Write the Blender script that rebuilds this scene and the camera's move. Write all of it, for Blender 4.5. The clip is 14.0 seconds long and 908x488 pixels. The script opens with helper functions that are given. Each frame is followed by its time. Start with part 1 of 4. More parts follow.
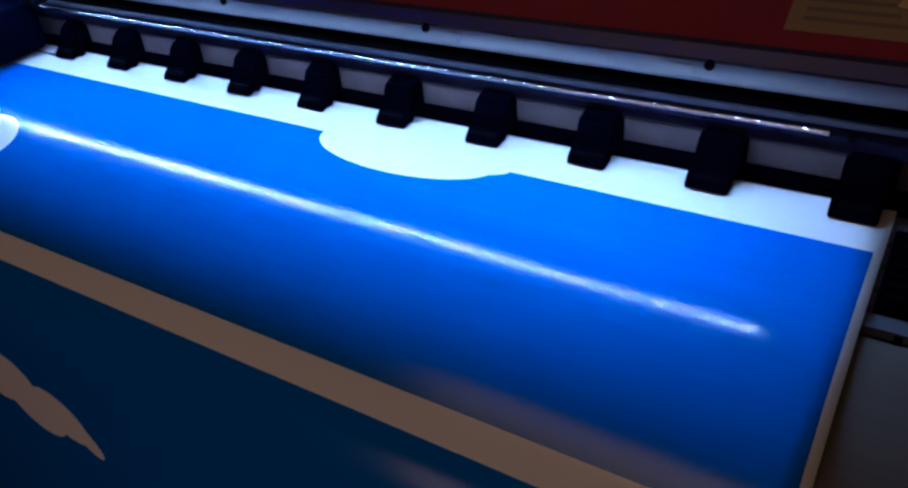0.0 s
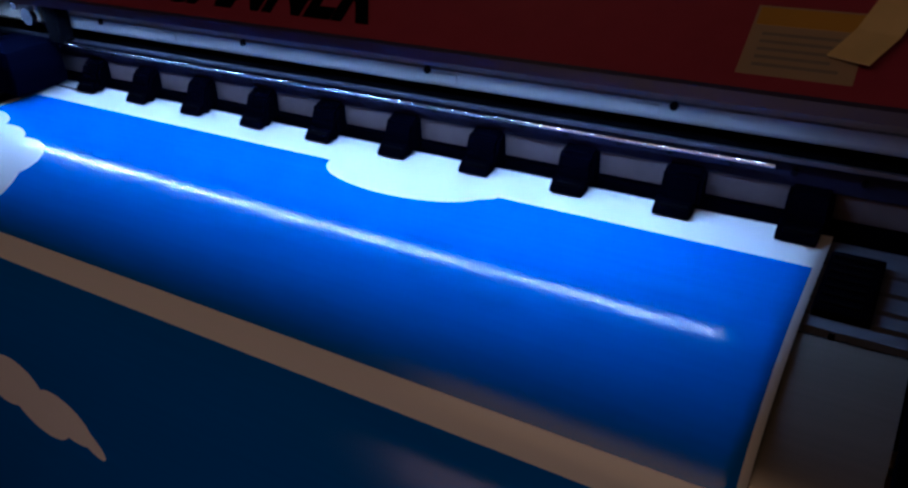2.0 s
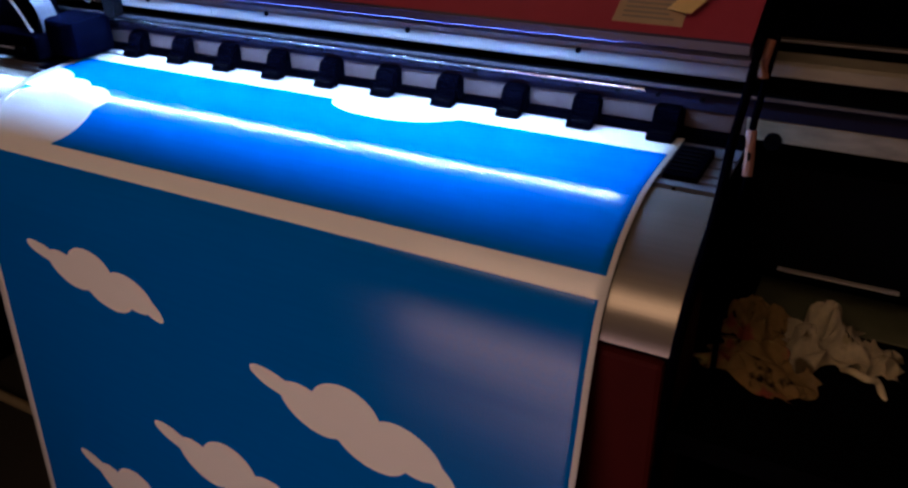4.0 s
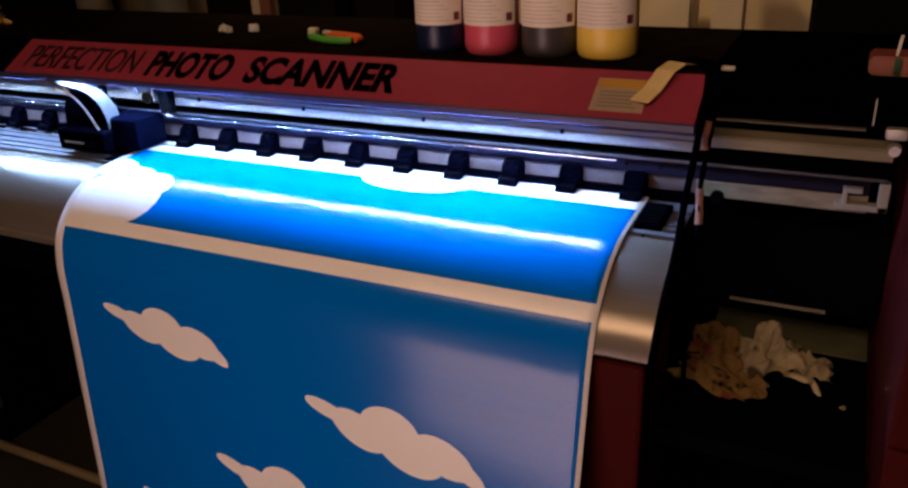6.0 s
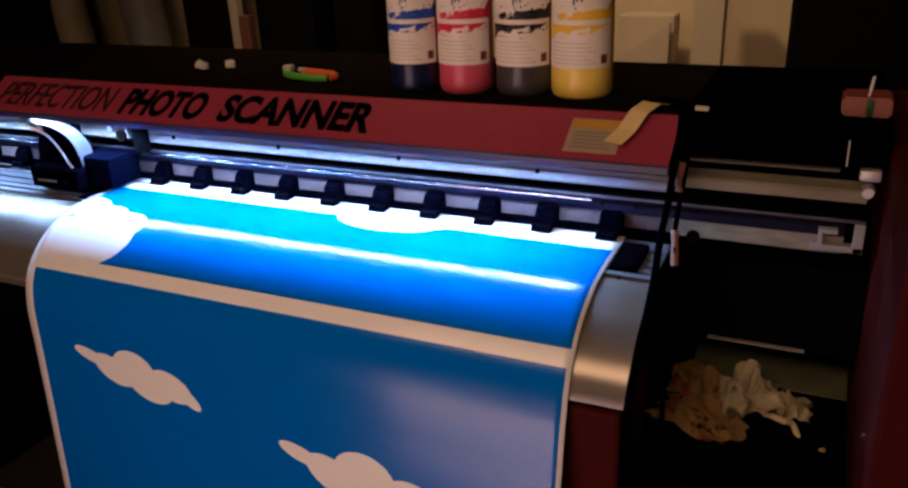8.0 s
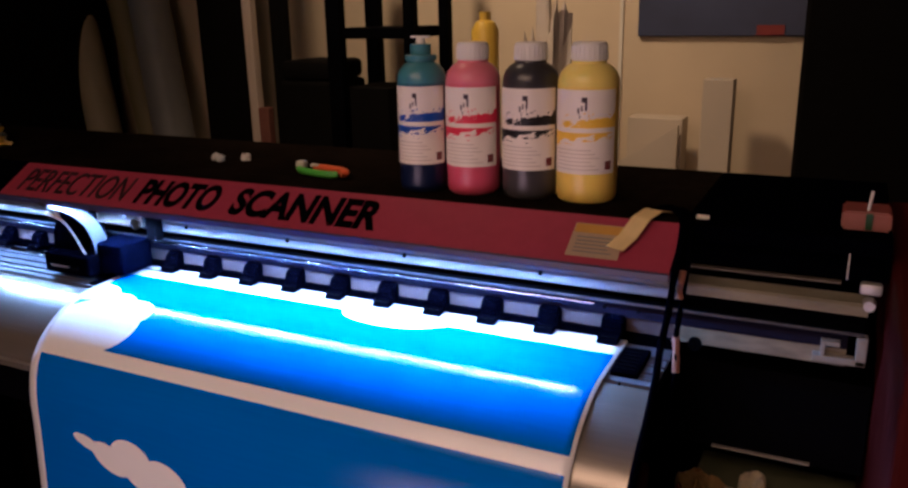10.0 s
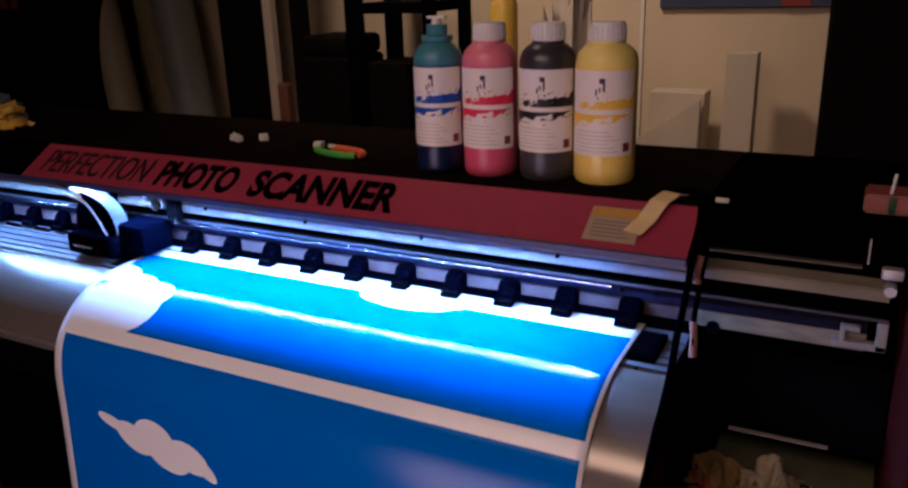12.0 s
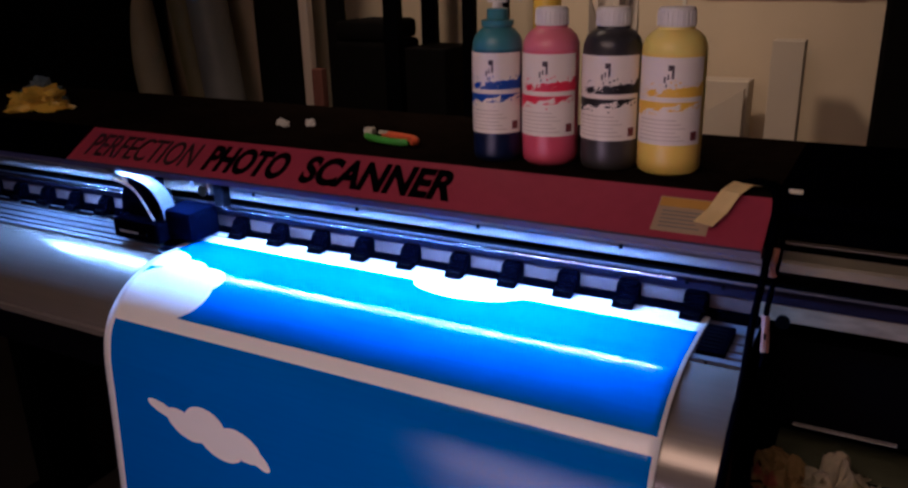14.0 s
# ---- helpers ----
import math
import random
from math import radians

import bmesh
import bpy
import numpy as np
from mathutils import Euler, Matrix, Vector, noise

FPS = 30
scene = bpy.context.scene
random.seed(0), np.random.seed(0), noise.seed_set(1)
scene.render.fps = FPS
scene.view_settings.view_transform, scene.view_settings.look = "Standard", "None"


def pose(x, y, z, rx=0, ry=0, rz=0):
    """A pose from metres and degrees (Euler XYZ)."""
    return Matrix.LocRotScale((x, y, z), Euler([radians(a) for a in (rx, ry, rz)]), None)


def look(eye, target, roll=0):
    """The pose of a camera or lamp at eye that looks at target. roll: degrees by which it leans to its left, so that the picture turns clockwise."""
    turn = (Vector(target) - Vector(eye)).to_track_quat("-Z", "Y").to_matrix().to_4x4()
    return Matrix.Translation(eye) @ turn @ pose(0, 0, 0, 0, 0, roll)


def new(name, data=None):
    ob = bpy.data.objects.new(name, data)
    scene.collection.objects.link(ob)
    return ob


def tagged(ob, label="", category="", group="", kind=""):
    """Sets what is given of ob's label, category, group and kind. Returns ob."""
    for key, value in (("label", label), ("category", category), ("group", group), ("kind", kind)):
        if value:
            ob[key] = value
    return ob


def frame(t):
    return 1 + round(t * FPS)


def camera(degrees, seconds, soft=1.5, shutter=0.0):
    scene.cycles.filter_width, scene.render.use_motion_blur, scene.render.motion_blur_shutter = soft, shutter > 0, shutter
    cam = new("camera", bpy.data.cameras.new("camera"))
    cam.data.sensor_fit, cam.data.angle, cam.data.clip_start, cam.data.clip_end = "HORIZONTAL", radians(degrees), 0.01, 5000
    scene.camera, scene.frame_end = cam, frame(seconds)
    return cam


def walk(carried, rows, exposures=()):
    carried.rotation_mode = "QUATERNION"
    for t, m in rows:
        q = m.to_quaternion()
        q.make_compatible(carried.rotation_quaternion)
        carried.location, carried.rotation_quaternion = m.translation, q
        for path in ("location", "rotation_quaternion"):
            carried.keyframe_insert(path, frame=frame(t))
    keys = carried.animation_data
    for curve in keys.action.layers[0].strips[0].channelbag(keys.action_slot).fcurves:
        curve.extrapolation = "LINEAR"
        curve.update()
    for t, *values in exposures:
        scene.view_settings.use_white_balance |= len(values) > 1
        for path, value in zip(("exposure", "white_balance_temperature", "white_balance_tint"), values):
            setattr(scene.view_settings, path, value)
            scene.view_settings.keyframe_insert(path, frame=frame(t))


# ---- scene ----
cam = camera(58.50, 14.0, soft=2.6)
PATH = [
    (0, look((0.0396, -0.5076, 0.3057), (-0.4376, 0.1645, -0.2604), -6.27)),
    (0.5, look((0.0288, -0.5274, 0.3018), (-0.4317, 0.1735, -0.2429), -5.26)),
    (1, look((0.0438, -0.5429, 0.3064), (-0.4287, 0.1630, -0.2212), -4.17)),
    (1.5, look((0.0538, -0.5539, 0.3174), (-0.4191, 0.1557, -0.2048), -4.23)),
    (2, look((0.0683, -0.5878, 0.3069), (-0.3985, 0.1461, -0.1866), -2.77)),
    (2.5, look((0.0801, -0.6523, 0.3012), (-0.3606, 0.1017, -0.1860), -1.58)),
    (5, look((0.2613, -1.0132, 0.3847), (-0.1533, -0.2124, -0.0475), -1.04)),
    (5.5, look((0.2342, -1.0723, 0.4116), (-0.1671, -0.2510, 0.0062), -1.65)),
    (6, look((0.2520, -1.0739, 0.4104), (-0.1547, -0.2536, 0.0082), -2.48)),
    (6.5, look((0.2599, -1.0614, 0.4136), (-0.1354, -0.2352, 0.0122), -1.47)),
    (7, look((0.2617, -1.0607, 0.4205), (-0.1346, -0.2355, 0.0179), -1.88)),
    (7.5, look((0.2589, -1.0564, 0.4212), (-0.1362, -0.2359, 0.0081), -2.00)),
    (8, look((0.2615, -1.0437, 0.4333), (-0.1368, -0.2094, 0.0520), -2.57)),
    (8.5, look((0.2594, -1.0530, 0.4579), (-0.1471, -0.1896, 0.1591), -2.10)),
    (8.7, look((0.2564, -1.0599, 0.4445), (-0.1488, -0.1870, 0.1726), -1.47)),
    (10.8, look((0.2856, -1.0174, 0.4584), (-0.1560, -0.1735, 0.1538), -1.99)),
    (11, look((0.2854, -1.0138, 0.4589), (-0.1568, -0.1781, 0.1331), -2.54)),
    (11.5, look((0.2888, -1.0230, 0.4684), (-0.1537, -0.1844, 0.1508), -2.21)),
    (12, look((0.2799, -1.0297, 0.4716), (-0.1653, -0.1920, 0.1552), -1.82)),
    (12.5, look((0.2717, -1.0403, 0.4770), (-0.1953, -0.2160, 0.1570), -1.99)),
    (13, look((0.2497, -1.0395, 0.4685), (-0.2276, -0.2223, 0.1453), -2.01)),
    (13.5, look((0.2312, -1.0422, 0.4682), (-0.2384, -0.2214, 0.1431), -1.83)),
    (14, look((0.2095, -1.0435, 0.4683), (-0.2464, -0.2169, 0.1381), -1.48)),
]
walk(cam, PATH, exposures=[(0, -2.25, 5000, 10), (2.5, -2.45, 5000, 10), (4.6, -0.3, 5400, 10), (5.5, -0.15, 5600, 10), (8.7, -0.1, 5300, 10), (11, 0.0, 4550, 18), (12.2, -0.2, 4500, 18), (14, -0.4, 4400, 16)])


# ---- light ----
world = bpy.data.worlds.new("room_dark")
scene.world = world
world.use_nodes = True
world.node_tree.nodes["Background"].inputs[0].default_value = (0.9, 0.62, 0.38, 1)
world.node_tree.nodes["Background"].inputs[1].default_value = 0.001


def lamp(name, kind, m, energy, color, **settings):
    data = bpy.data.lights.new(name, kind)
    data.energy, data.color = energy, color
    if kind == "AREA":
        data.shape, data.size, data.size_y = "RECTANGLE", settings["size"], settings["size_y"]
    if "spread" in settings:
        data.spread = radians(settings["spread"])
    if kind == "POINT":
        data.shadow_soft_size = settings["radius"]
    ob = new(name, data)
    ob.matrix_world = m
    return ob


LED_Y, LED_Z, LED_X0, LED_X1 = -0.066, 0.122, -1.34, -0.025
# a warm ceiling lamp of the room and a far one
lamp("ceiling_lamp_light", "AREA", look((-0.35, -1.8, 1.6), (-0.15, -0.1, 0.02)), 15.5, (1.0, 0.55, 0.27), size=1.9, size_y=1.1, spread=100)
lamp("back_lamp_light", "AREA", look((-0.95, 0.35, 1.6), (-0.38, 1.35, 0.25)), 7.5, (1.0, 0.60, 0.27), size=0.2, size_y=0.2, spread=100)
# added pinkish lamp, low and unseen behind camera, mirrored as glare in hanging film
lamp("low_glare_light", "AREA", look((-0.60, -2.4, -0.64), (-0.1, -0.27, -0.3)), 2.7, (1.0, 0.56, 0.48), size=1.3, size_y=0.58, spread=70)


# ---- materials ----
def material(name, color, rough=0.5, metal=0.0, vary=0.12, scale=30.0, bump=0.0, stretch=(1, 1, 1), coat=0.0, alpha=None, spec=0.5):
    """A surface with grain at two scales; stretch draws the grain out along an axis."""
    mat = bpy.data.materials.new(name)
    mat.use_nodes = True
    nt = mat.node_tree
    bsdf = nt.nodes["Principled BSDF"]
    bsdf.inputs["Roughness"].default_value = rough
    bsdf.inputs["Metallic"].default_value = metal
    bsdf.inputs["Coat Weight"].default_value = coat
    bsdf.inputs["Specular IOR Level"].default_value = spec
    tc = nt.nodes.new("ShaderNodeTexCoord")
    mp = nt.nodes.new("ShaderNodeMapping")
    mp.inputs["Scale"].default_value = stretch
    nt.links.new(tc.outputs["Object"], mp.inputs["Vector"])
    n1 = nt.nodes.new("ShaderNodeTexNoise")
    n1.inputs["Scale"].default_value, n1.inputs["Detail"].default_value = scale, 6
    n2 = nt.nodes.new("ShaderNodeTexNoise")
    n2.inputs["Scale"].default_value, n2.inputs["Detail"].default_value = scale * 0.13, 3
    nt.links.new(mp.outputs[0], n1.inputs["Vector"])
    nt.links.new(mp.outputs[0], n2.inputs["Vector"])
    add = nt.nodes.new("ShaderNodeMath")
    add.operation = "ADD"
    nt.links.new(n1.outputs["Fac"], add.inputs[0])
    nt.links.new(n2.outputs["Fac"], add.inputs[1])
    ramp = nt.nodes.new("ShaderNodeMapRange")
    ramp.inputs["From Min"].default_value, ramp.inputs["From Max"].default_value = 0.6, 1.4
    ramp.inputs["To Min"].default_value, ramp.inputs["To Max"].default_value = 1 - vary, 1 + vary
    nt.links.new(add.outputs[0], ramp.inputs["Value"])
    mul = nt.nodes.new("ShaderNodeVectorMath")
    mul.operation = "SCALE"
    mul.inputs[0].default_value = color
    nt.links.new(ramp.outputs[0], mul.inputs["Scale"])
    nt.links.new(mul.outputs[0], bsdf.inputs["Base Color"])
    rr = nt.nodes.new("ShaderNodeMapRange")
    rr.inputs["To Min"].default_value, rr.inputs["To Max"].default_value = max(rough - min(0.1, rough * 0.6), 0.02), min(rough + min(0.1, rough * 0.6), 1)
    nt.links.new(n2.outputs["Fac"], rr.inputs["Value"])
    nt.links.new(rr.outputs[0], bsdf.inputs["Roughness"])
    if bump:
        bp = nt.nodes.new("ShaderNodeBump")
        bp.inputs["Strength"].default_value, bp.inputs["Distance"].default_value = bump, 0.002
        nt.links.new(n1.outputs["Fac"], bp.inputs["Height"])
        nt.links.new(bp.outputs[0], bsdf.inputs["Normal"])
    return mat


def glowing(name, color, strength):
    mat = bpy.data.materials.new(name)
    mat.use_nodes = True
    b = mat.node_tree.nodes["Principled BSDF"]
    b.inputs["Base Color"].default_value = (*color, 1)
    b.inputs["Emission Color"].default_value = (*color, 1)
    b.inputs["Emission Strength"].default_value = strength
    return mat


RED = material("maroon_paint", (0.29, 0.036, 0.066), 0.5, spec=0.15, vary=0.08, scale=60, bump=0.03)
# far darker than the fascia red: the bay's shade is put into this colour
RED_SHADED = material("shaded_red_paint", (0.048, 0.0045, 0.0035), 0.6, spec=0.06, vary=0.12, scale=40, bump=0.03)
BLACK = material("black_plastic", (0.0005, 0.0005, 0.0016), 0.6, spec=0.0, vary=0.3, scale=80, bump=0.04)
BLACK_TOP = material("dusty_black_top", (0.0085, 0.0058, 0.0042), 0.8, spec=0.0, vary=0.6, scale=40, bump=0.1)
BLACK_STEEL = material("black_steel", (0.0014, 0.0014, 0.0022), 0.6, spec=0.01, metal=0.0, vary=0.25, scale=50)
ALU = material("brushed_aluminium", (0.21, 0.185, 0.155), 0.24, metal=0.5, vary=0.1, scale=40, stretch=(0.05, 8, 8), bump=0.04)
PLATEN = material("matt_anodised_platen", (0.095, 0.095, 0.112), 0.45, metal=0.2, vary=0.12, scale=40, stretch=(0.08, 8, 8), bump=0.04)
ALU_DULL = material("dull_aluminium", (0.55, 0.55, 0.56), 0.45, metal=0.6, vary=0.15, scale=40, stretch=(0.1, 6, 6))
STEEL = material("polished_steel", (0.8, 0.8, 0.82), 0.03, metal=1.0, vary=0.05)
ROD_STEEL = material("tarnished_rod_steel", (0.45, 0.45, 0.47), 0.08, metal=1.0, vary=0.05)
GREY_RAIL = material("grey_anodised_rail", (0.25, 0.24, 0.22), 0.5, spec=0.3, metal=0.0, vary=0.1, scale=60, stretch=(0.1, 4, 4))
BEAM_DARK = material("dark_beam_cap", (0.009, 0.008, 0.018), 0.6, spec=0.03, metal=0.0, vary=0.2, scale=50)
BEAM = material("purple_grey_beam", (0.068, 0.050, 0.050), 0.6, spec=0.1, metal=0.0, vary=0.15, scale=50)
TEXT = material("black_lettering", (0.0015, 0.0015, 0.002), 0.6, spec=0.0, vary=0.2)
TEXT_FAINT = material("faded_lettering", (0.014, 0.004, 0.006), 0.5, vary=0.3)
LED_GLOW = glowing("led_chip", (0.46, 0.66, 1.0), 2350.0)
WALL = material("tan_wall_paint", (0.56, 0.46, 0.31), 0.8, vary=0.08, scale=6, bump=0.05)
FLOOR = material("worn_floor", (0.03, 0.027, 0.024), 0.6, vary=0.3, scale=12, bump=0.1)
TAPE = material("masking_tape", (0.72, 0.55, 0.24), 0.6, vary=0.1, scale=50, bump=0.1)
WHITE = material("white_plastic", (0.75, 0.74, 0.72), 0.4, vary=0.06)
CREAM = material("cream_board", (0.62, 0.58, 0.50), 0.7, vary=0.08, scale=15)
# near-black: keeps the background things and the gap under the printer dark
DARK = material("near_black_matt", (0.0022, 0.0018, 0.0016), 0.9, spec=0.1, vary=0.4, scale=25, bump=0.2)


# ---- mesh helpers ----
def part(name, bm, mat, parent=None, label="", smooth=False):
    """Link a bmesh as one mesh object, under a thing or part where one is given."""
    me = bpy.data.meshes.new(name)
    bmesh.ops.recalc_face_normals(bm, faces=bm.faces)
    bm.to_mesh(me)
    bm.free()
    if smooth:
        for p in me.polygons:
            p.use_smooth = True
        me.set_sharp_from_angle(angle=radians(35))
    me.materials.append(mat)
    ob = new(name, me)
    if parent is not None:
        ob.parent = parent
    if label:
        tagged(ob, label)
    return ob


def thing(name, at, label, category, group="", kind=""):
    ob = new(name)
    ob.empty_display_size = 0.02
    ob.matrix_world = Matrix.Translation(at)
    bpy.context.view_layer.update()
    return tagged(ob, label, category, group, kind)


def box(bm, x0, x1, y0, y1, z0, z1, bevel=0.0, m=None):
    made = bmesh.ops.create_cube(bm, size=1.0)["verts"]
    bmesh.ops.transform(bm, verts=made, matrix=Matrix.Translation(((x0 + x1) / 2, (y0 + y1) / 2, (z0 + z1) / 2)) @ Matrix.Diagonal((x1 - x0, y1 - y0, z1 - z0, 1)))
    if bevel:
        edges = list({e for v in made for e in v.link_edges})
        out = bmesh.ops.bevel(bm, geom=edges, offset=bevel, segments=2, affect="EDGES", profile=0.5)
        made = list({v for f in out["faces"] for v in f.verts} | {v for v in made if v.is_valid})
    if m is not None:
        bmesh.ops.transform(bm, verts=made, matrix=m)
    return made


def rod(bm, a, b, r0, r1=None, n=16):
    """A round bar from a to b."""
    a, b = Vector(a), Vector(b)
    d = b - a
    made = bmesh.ops.create_cone(bm, cap_ends=True, segments=n, radius1=r0, radius2=r0 if r1 is None else r1, depth=d.length)["verts"]
    bmesh.ops.transform(bm, verts=made, matrix=Matrix.Translation((a + b) / 2) @ d.to_track_quat("Z", "Y").to_matrix().to_4x4())
    return made


def lathe(bm, profile, n=32, at=(0, 0, 0)):
    """Turn (radius, height) pairs round the z axis."""
    rings = []
    for r, z in profile:
        rings.append([bm.verts.new((at[0] + r * math.cos(2 * math.pi * i / n), at[1] + r * math.sin(2 * math.pi * i / n), at[2] + z)) for i in range(n)])
    for a, b in zip(rings, rings[1:]):
        for i in range(n):
            bm.faces.new((a[i], a[(i + 1) % n], b[(i + 1) % n], b[i]))
    bm.faces.new(rings[0][::-1])
    bm.faces.new(rings[-1])


def extrude_yz(bm, outline, x0, x1):
    """A bar along x with a closed outline of (y, z)."""
    a = [bm.verts.new((x0, y, z)) for y, z in outline]
    b = [bm.verts.new((x1, y, z)) for y, z in outline]
    n = len(outline)
    for i in range(n):
        bm.faces.new((a[i], a[(i + 1) % n], b[(i + 1) % n], b[i]))
    bm.faces.new(a[::-1])
    bm.faces.new(b)


def tube(bm, path, r, n=8):
    """A round cable along a list of points."""
    pts = [Vector(p) for p in path]
    rings = []
    for i, p in enumerate(pts):
        d = (pts[min(i + 1, len(pts) - 1)] - pts[max(i - 1, 0)]).normalized()
        q = d.to_track_quat("Z", "Y")
        rings.append([bm.verts.new(p + q @ Vector((r * math.cos(2 * math.pi * k / n), r * math.sin(2 * math.pi * k / n), 0))) for k in range(n)])
    for a, b in zip(rings, rings[1:]):
        for k in range(n):
            bm.faces.new((a[k], a[(k + 1) % n], b[(k + 1) % n], b[k]))
    bm.faces.new(rings[0][::-1])
    bm.faces.new(rings[-1])


# ---- the room ----
def room_box(name, dims, mat, label, category):
    bm = bmesh.new()
    box(bm, *dims)
    return tagged(part(name, bm, mat), label, category, kind="structure")


ROOM_X0, ROOM_X1, ROOM_Y0, ROOM_Y1, FLOOR_Z, CEIL_Z = -3.2, 1.9, -2.6, 1.35, -0.95, 1.65
room_box("floor", (ROOM_X0 - 0.1, ROOM_X1 + 0.1, ROOM_Y0 - 0.1, ROOM_Y1 + 0.1, FLOOR_Z - 0.1, FLOOR_Z), FLOOR, "dark worn workshop floor", "floor")
room_box("ceiling", (ROOM_X0 - 0.1, ROOM_X1 + 0.1, ROOM_Y0 - 0.1, ROOM_Y1 + 0.1, CEIL_Z, CEIL_Z + 0.1), WALL, "plain painted ceiling in shade", "ceiling")
room_box("wall_north", (ROOM_X0, ROOM_X1, ROOM_Y1, ROOM_Y1 + 0.1, FLOOR_Z, CEIL_Z), WALL, "tan painted wall behind the printer", "wall")
room_box("wall_south", (ROOM_X0, ROOM_X1, ROOM_Y0 - 0.1, ROOM_Y0, FLOOR_Z, CEIL_Z), WALL, "tan painted wall of the workshop", "wall")
room_box("wall_west", (ROOM_X0 - 0.1, ROOM_X0, ROOM_Y0, ROOM_Y1, FLOOR_Z, CEIL_Z), WALL, "tan painted side wall in shade", "wall")
room_box("wall_east", (ROOM_X1, ROOM_X1 + 0.1, ROOM_Y0, ROOM_Y1, FLOOR_Z, CEIL_Z), WALL, "tan painted side wall in shade", "wall")

# ---- the printer ----
PX0, PX1 = -1.95, 0.09  # the printing span
LIP_Y, LIP_Z, TOP_Y, TOP_Z = -0.071, 0.130, 0.004, 0.177
printer = thing("large_format_printer", (-0.6, 0.1, FLOOR_Z), "maroon large-format inkjet printer with an open hood", "printer")


def pp(name, bm, mat, label="", parent=None, smooth=False):
    """A part of the printer, built in world places."""
    par = printer if parent is None else parent
    ob = part(name, bm, mat, par, label, smooth)
    ob.matrix_parent_inverse = par.matrix_world.inverted()
    bpy.context.view_layer.update()
    return ob


# the path of the film over the platen: height by depth, and its run
PROFILE = [(0.10, 0.001), (0.05, 0.0005), (0.0, 0.0), (-0.05, -0.001), (-0.10, -0.002), (-0.15, -0.0076), (-0.20, -0.0268), (-0.235, -0.0560), (-0.257, -0.089), (-0.2665, -0.13), (-0.268, -0.17)]


def spline(points, steps=8):
    out = []
    p = [Vector(q) for q in points]
    for i in range(len(p) - 1):
        a, b, c, d = p[max(i - 1, 0)], p[i], p[i + 1], p[min(i + 2, len(p) - 1)]
        for k in range(steps):
            t = k / steps
            out.append(0.5 * (2 * b + (c - a) * t + (2 * a - 5 * b + 4 * c - d) * t * t + (3 * b - a - 3 * c + d) * t ** 3))
    out.append(p[-1])
    return out


CURVE = spline(PROFILE)


def shell(bm, curve, x0, x1, thick, lift):
    """A bent sheet along x below the given curve."""
    n = len(curve)
    normals = []
    for i in range(n):
        d = (curve[min(i + 1, n - 1)] - curve[max(i - 1, 0)]).normalized()
        normals.append(Vector((d.y, -d.x)))
    top = [c + m * lift for c, m in zip(curve, normals)]
    low = [c + m * (lift - thick) for c, m in zip(curve, normals)]
    extrude_yz(bm, [(v.x, v.y) for v in top] + [(v.x, v.y) for v in reversed(low)], x0, x1)


apron_curve = [c for c in CURVE if -0.262 < c.x < -0.113]
FINE_CURVE = spline(PROFILE, 60)
for hi, lo in ((0.11, -0.026), (-0.0305, -0.050), (-0.0545, -0.074), (-0.0785, -0.093), (-0.0975, -0.1105)):
    bm = bmesh.new()
    shell(bm, [c for c in FINE_CURVE if lo < c.x < hi], PX0, PX1, 0.006, -0.0035)
    pp("platen_strip", bm, PLATEN, "grooved aluminium platen strip", smooth=True)
bm = bmesh.new()
shell(bm, CURVE, PX0, PX1, 0.004, -0.018)
pp("under_tray", bm, BLACK_STEEL, smooth=True)
bm = bmesh.new()
shell(bm, apron_curve, PX0, 0.092, 0.010, -0.004)
pp("apron", bm, ALU, "rounded brushed-aluminium front apron", smooth=True)

# hood: maroon sloping fascia with a dusty black top
bm = bmesh.new()
extrude_yz(bm, [(LIP_Y, LIP_Z), (TOP_Y, TOP_Z), (TOP_Y + 0.004, TOP_Z - 0.004), (LIP_Y + 0.004, LIP_Z - 0.004)], PX0, 0.092)
fascia = pp("fascia", bm, RED, "maroon painted sloping fascia")
bm = bmesh.new()
extrude_yz(bm, [(TOP_Y, TOP_Z - 0.002), (TOP_Y + 0.004, TOP_Z + 0.001), (0.36, TOP_Z + 0.001), (0.36, -0.16), (0.30, -0.16), (0.30, TOP_Z - 0.02), (TOP_Y, TOP_Z - 0.02)], PX0, 0.092)
pp("top_cover", bm, BLACK_TOP, "dusty dark top cover")
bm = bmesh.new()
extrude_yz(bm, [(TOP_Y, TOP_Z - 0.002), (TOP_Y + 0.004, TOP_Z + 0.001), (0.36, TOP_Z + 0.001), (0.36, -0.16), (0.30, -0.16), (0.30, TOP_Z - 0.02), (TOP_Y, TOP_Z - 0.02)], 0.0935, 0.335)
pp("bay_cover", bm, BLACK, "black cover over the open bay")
bm = bmesh.new()
extrude_yz(bm, [(LIP_Y - 0.002, LIP_Z - 0.001), (LIP_Y + 0.001, LIP_Z + 0.001), (LIP_Y + 0.0005, LIP_Z - 0.0095), (LIP_Y - 0.002, LIP_Z - 0.0095)], PX0, 0.092)
# blue-violet of the LED glow along this edge is put into the lip colour
pp("lip", bm, material("glow_tinted_lip", (0.035, 0.032, 0.085), 0.4, vary=0.15), "thin metal lip with violet LED glow in its colour")

